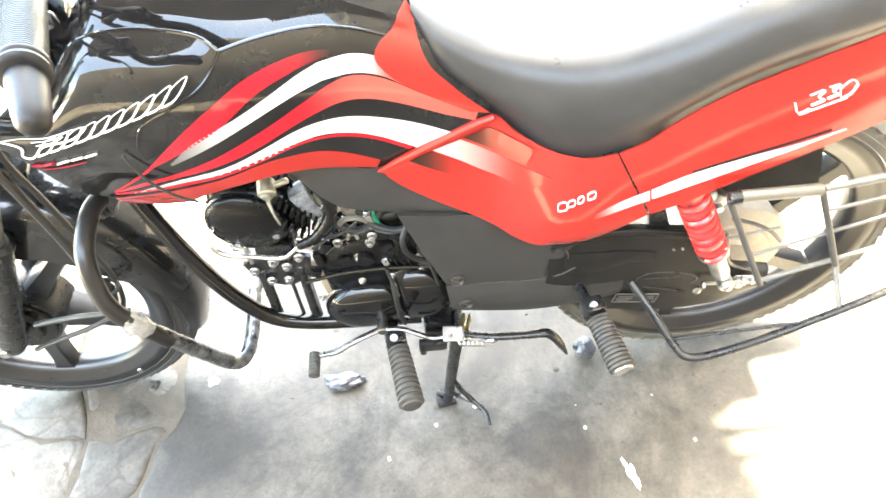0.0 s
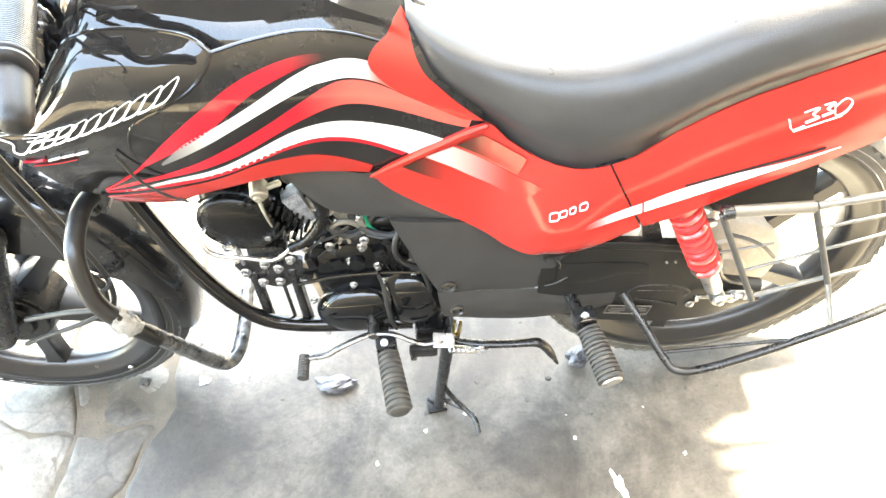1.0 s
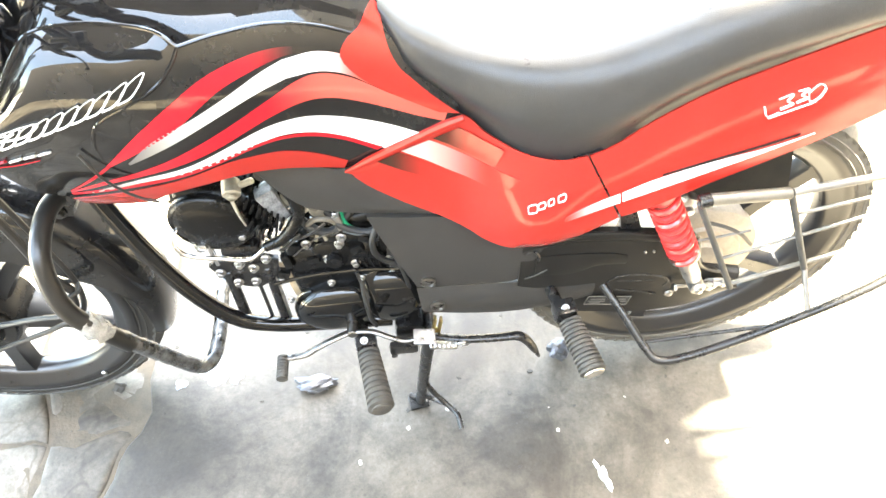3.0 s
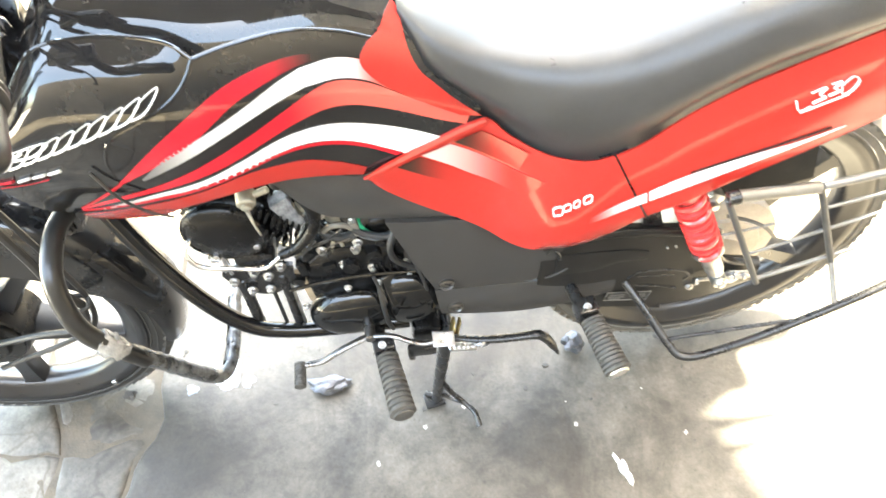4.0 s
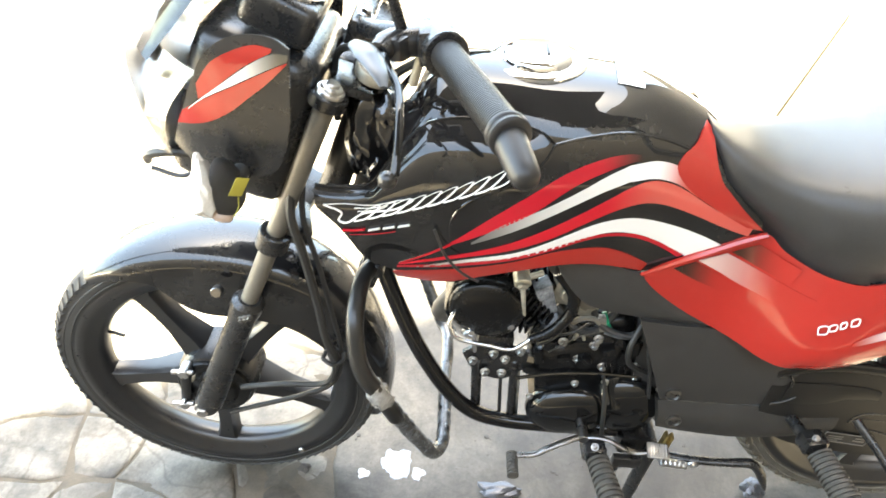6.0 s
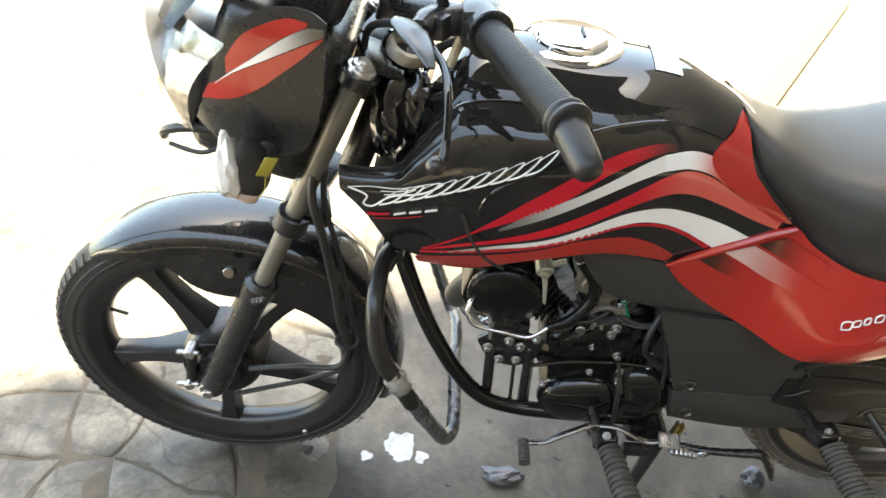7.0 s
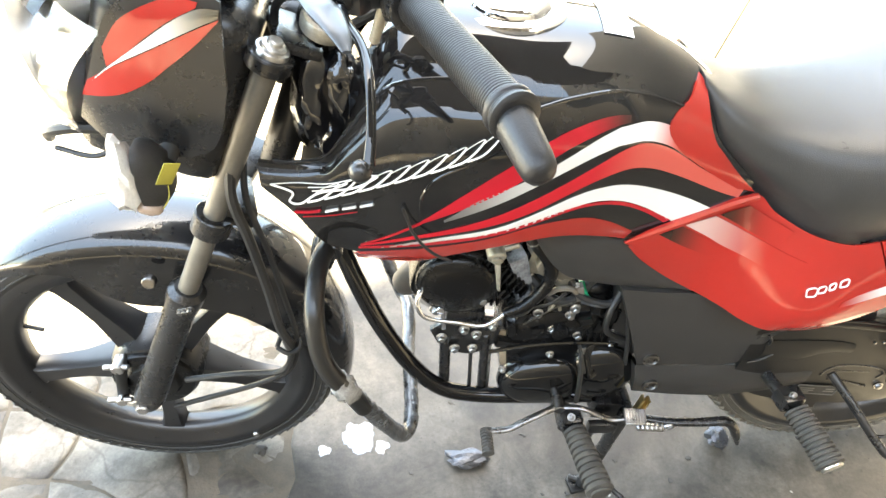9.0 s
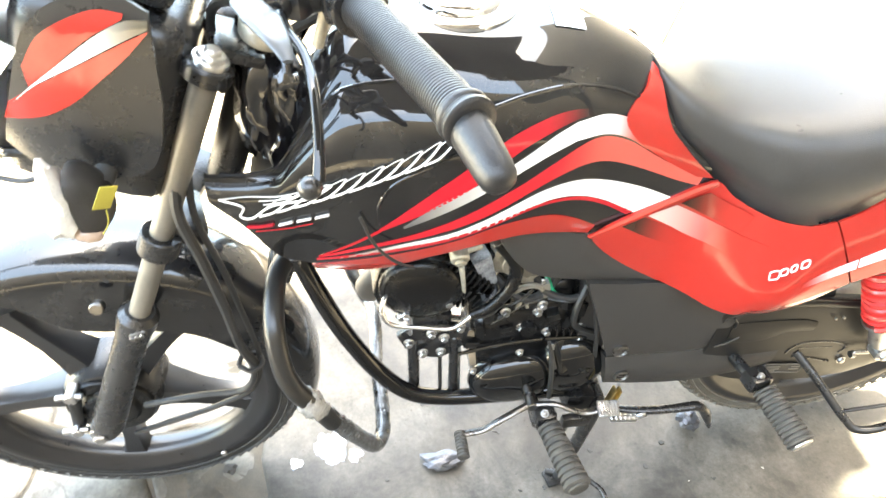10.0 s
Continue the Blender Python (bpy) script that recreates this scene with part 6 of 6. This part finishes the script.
crumple((-0.085, -0.040), (0.045, 0.018, 0.010), FOIL, "plastic_wrapper", "crumpled clear plastic wrapper lying on the floor", "litter", 3.1)
crumple((0.443, -0.020), (0.020, 0.022, 0.018), FOIL, "steel_wool_pad", "grey ball of steel wool on the floor", "steel wool", 7.7)
blot((0.478, -0.292), (0.007, 0.026), PAPER, "paper_scrap", "torn scrap of white paper on the floor", "paper", 2.2, 0.003, 0.9, 20)
blot((0.376, -0.054), (0.006, 0.005), SOIL, "pebble", "small dark pebble on the floor", "pebble", 4.0, 0.004, 0.4)
crumple((-0.502, -0.003), (0.013, 0.011, 0.007), SOIL, "stone", "small dark stone on the floor beside the tyre", "stone", 5.0, 2)
# pale blue-grey base paints in the bright sky that the water mirrors
WATER = mat("spilt_water_sky_tint", (0.17, 0.19, 0.21), 0.04, vary=0.35, scale=30, spec=0.9, bump=0.1, bump_scale=60)
blot((-0.305, 0.022), (0.036, 0.036), WATER, "water_puddle", "small puddle of water on the floor", "puddle", 1.3, 0.0016, 0.45)
blot((-0.255, -0.002), (0.016, 0.014), WATER, "water_puddle", "small splash of water on the floor", "puddle", 5.3, 0.0014, 0.7)
blot((-0.375, -0.006), (0.014, 0.010), WATER, "water_puddle", "small splash of water on the floor", "puddle", 8.3, 0.0014, 0.7)
random.seed(11)
for k in range(60):
    x, y = random.uniform(-0.45, 0.78), random.uniform(-0.48, 0.10)
    r = random.uniform(0.0015, 0.0055)
    blot((x, y), (r, r * random.uniform(0.5, 0.9)), CHIP if k % 5 == 0 else SOIL, "grit", "bit of grit on the floor", "grit", k * 1.7, 0.0018, 0.6, random.uniform(0, 180))
# crumbs of dry dirt too many to count
bm = bmesh.new()
for k in range(900):
    x, y, r = random.gauss(0.15, 0.42), random.uniform(-0.6, 0.25), random.uniform(0.0007, 0.0022)
    bmesh.ops.create_cube(bm, size=1.0, matrix=pose(x, y, 0.0006, random.uniform(0, 40), random.uniform(0, 40), random.uniform(0, 90)) @ Matrix.Diagonal((r, r * 0.8, r * 0.7, 1)))
tagged(link_mesh("dirt_crumbs", bm, SOIL, 30), "scattered crumbs of dark dry dirt on the floor", "dirt", kind="stuff")
# batten lying on the sunlit ground
bat = thing("timber_batten", "weathered timber batten lying on the ground", "batten", (1.43, 2.26, -0.03))
part("plank", box((1.75, 0.090, 0.06), (0, 0, 0.03), bev=0.006), TIMBER, bat)
bat.rotation_euler = (0, 0, radians(56))


# ---------------------------------------------------------------- floor slabs, last
def lay_slabs():
    """Irregular worn stones, their edges rounded and a little out of level; joints show the dirt bed."""
    random.seed(5)
    def slab(poly, top, relief=1.0, material=None):
        bm = bmesh.new()
        c = Vector((sum(p[0] for p in poly) / len(poly), sum(p[1] for p in poly) / len(poly)))
        pts = []
        for i, p in enumerate(poly):
            q = Vector(poly[(i + 1) % len(poly)])
            p = Vector(p)
            steps = max(4, int((q - p).length / 0.035))
            for t in [k / steps for k in range(steps)]:
                r = p.lerp(q, t)
                w = 0.020
                pts.append(r + Vector((noise.noise(Vector((r.x * 9, r.y * 9, 1))), noise.noise(Vector((r.x * 9, r.y * 9, 5))))) * w
                           + Vector((noise.noise(Vector((r.x * 42, r.y * 42, 1))), noise.noise(Vector((r.x * 42, r.y * 42, 5))))) * 0.0055)
        rings = []
        size = min((p - c).length for p in pts)
        for k, (inset, z) in enumerate(((0.0, -0.008), (0.0, top - 0.005), (0.004, top - 0.0015), (0.012, top), (size * 0.3, top), (size * 0.6, top), (size * 0.85, top))):
            ring = []
            for p in pts:
                q = p + (c - p).normalized() * inset
                lift = 0.0030 * relief * noise.noise(Vector((q.x * 14, q.y * 14, 3))) if k > 1 else 0
                ring.append(bm.verts.new((*q, z + lift)))
            rings.append(ring)
        for a, b in zip(rings, rings[1:]):
            for i in range(len(a)):
                bm.faces.new((a[i], a[(i + 1) % len(a)], b[(i + 1) % len(b)], b[i]))
        bm.faces.new(rings[-1])
        ob = link_mesh("slab", bm, material or STONE, 50)
        ob.parent = FLOOR
    # small set stones ahead of the front wheel
    xs = [-2.6, -2.2, -1.85, -1.5, -1.28, -1.06, -0.86, -0.66, -0.46]
    ys = [-2.4, -1.6, -1.1, -0.75, -0.5, -0.3, -0.10, 0.10, 0.32, 0.60, 1.0, 1.6]
    jit = {}
    def node(i, j):
        if (i, j) not in jit:
            e = 0.065
            jit[i, j] = (xs[i] + random.uniform(-e, e), ys[j] + random.uniform(-0.06, 0.06))
        return jit[i, j]
    for i in range(len(xs) - 1):
        for j in range(len(ys) - 1):
            a, b, c, d = node(i, j), node(i + 1, j), node(i + 1, j + 1), node(i, j + 1)
            m = Vector(((a[0] + c[0]) / 2, (a[1] + c[1]) / 2))
            shrink = [tuple(Vector(p) + (m - Vector(p)).normalized() * 0.003) for p in (a, b, c, d)]
            slab(shrink, random.uniform(-0.004, 0.0), 2.4, PALE_STONE)
    # one broad worn sheet of cement under the machine, its edge running along the outermost stones
    last = len(xs) - 1
    slab([(node(last, j)[0] + 0.004, node(last, j)[1]) for j in range(len(ys) - 1, -1, -1)] + [(2.6, -2.4), (2.6, 1.6)], 0.0, 0.0)


lay_slabs()
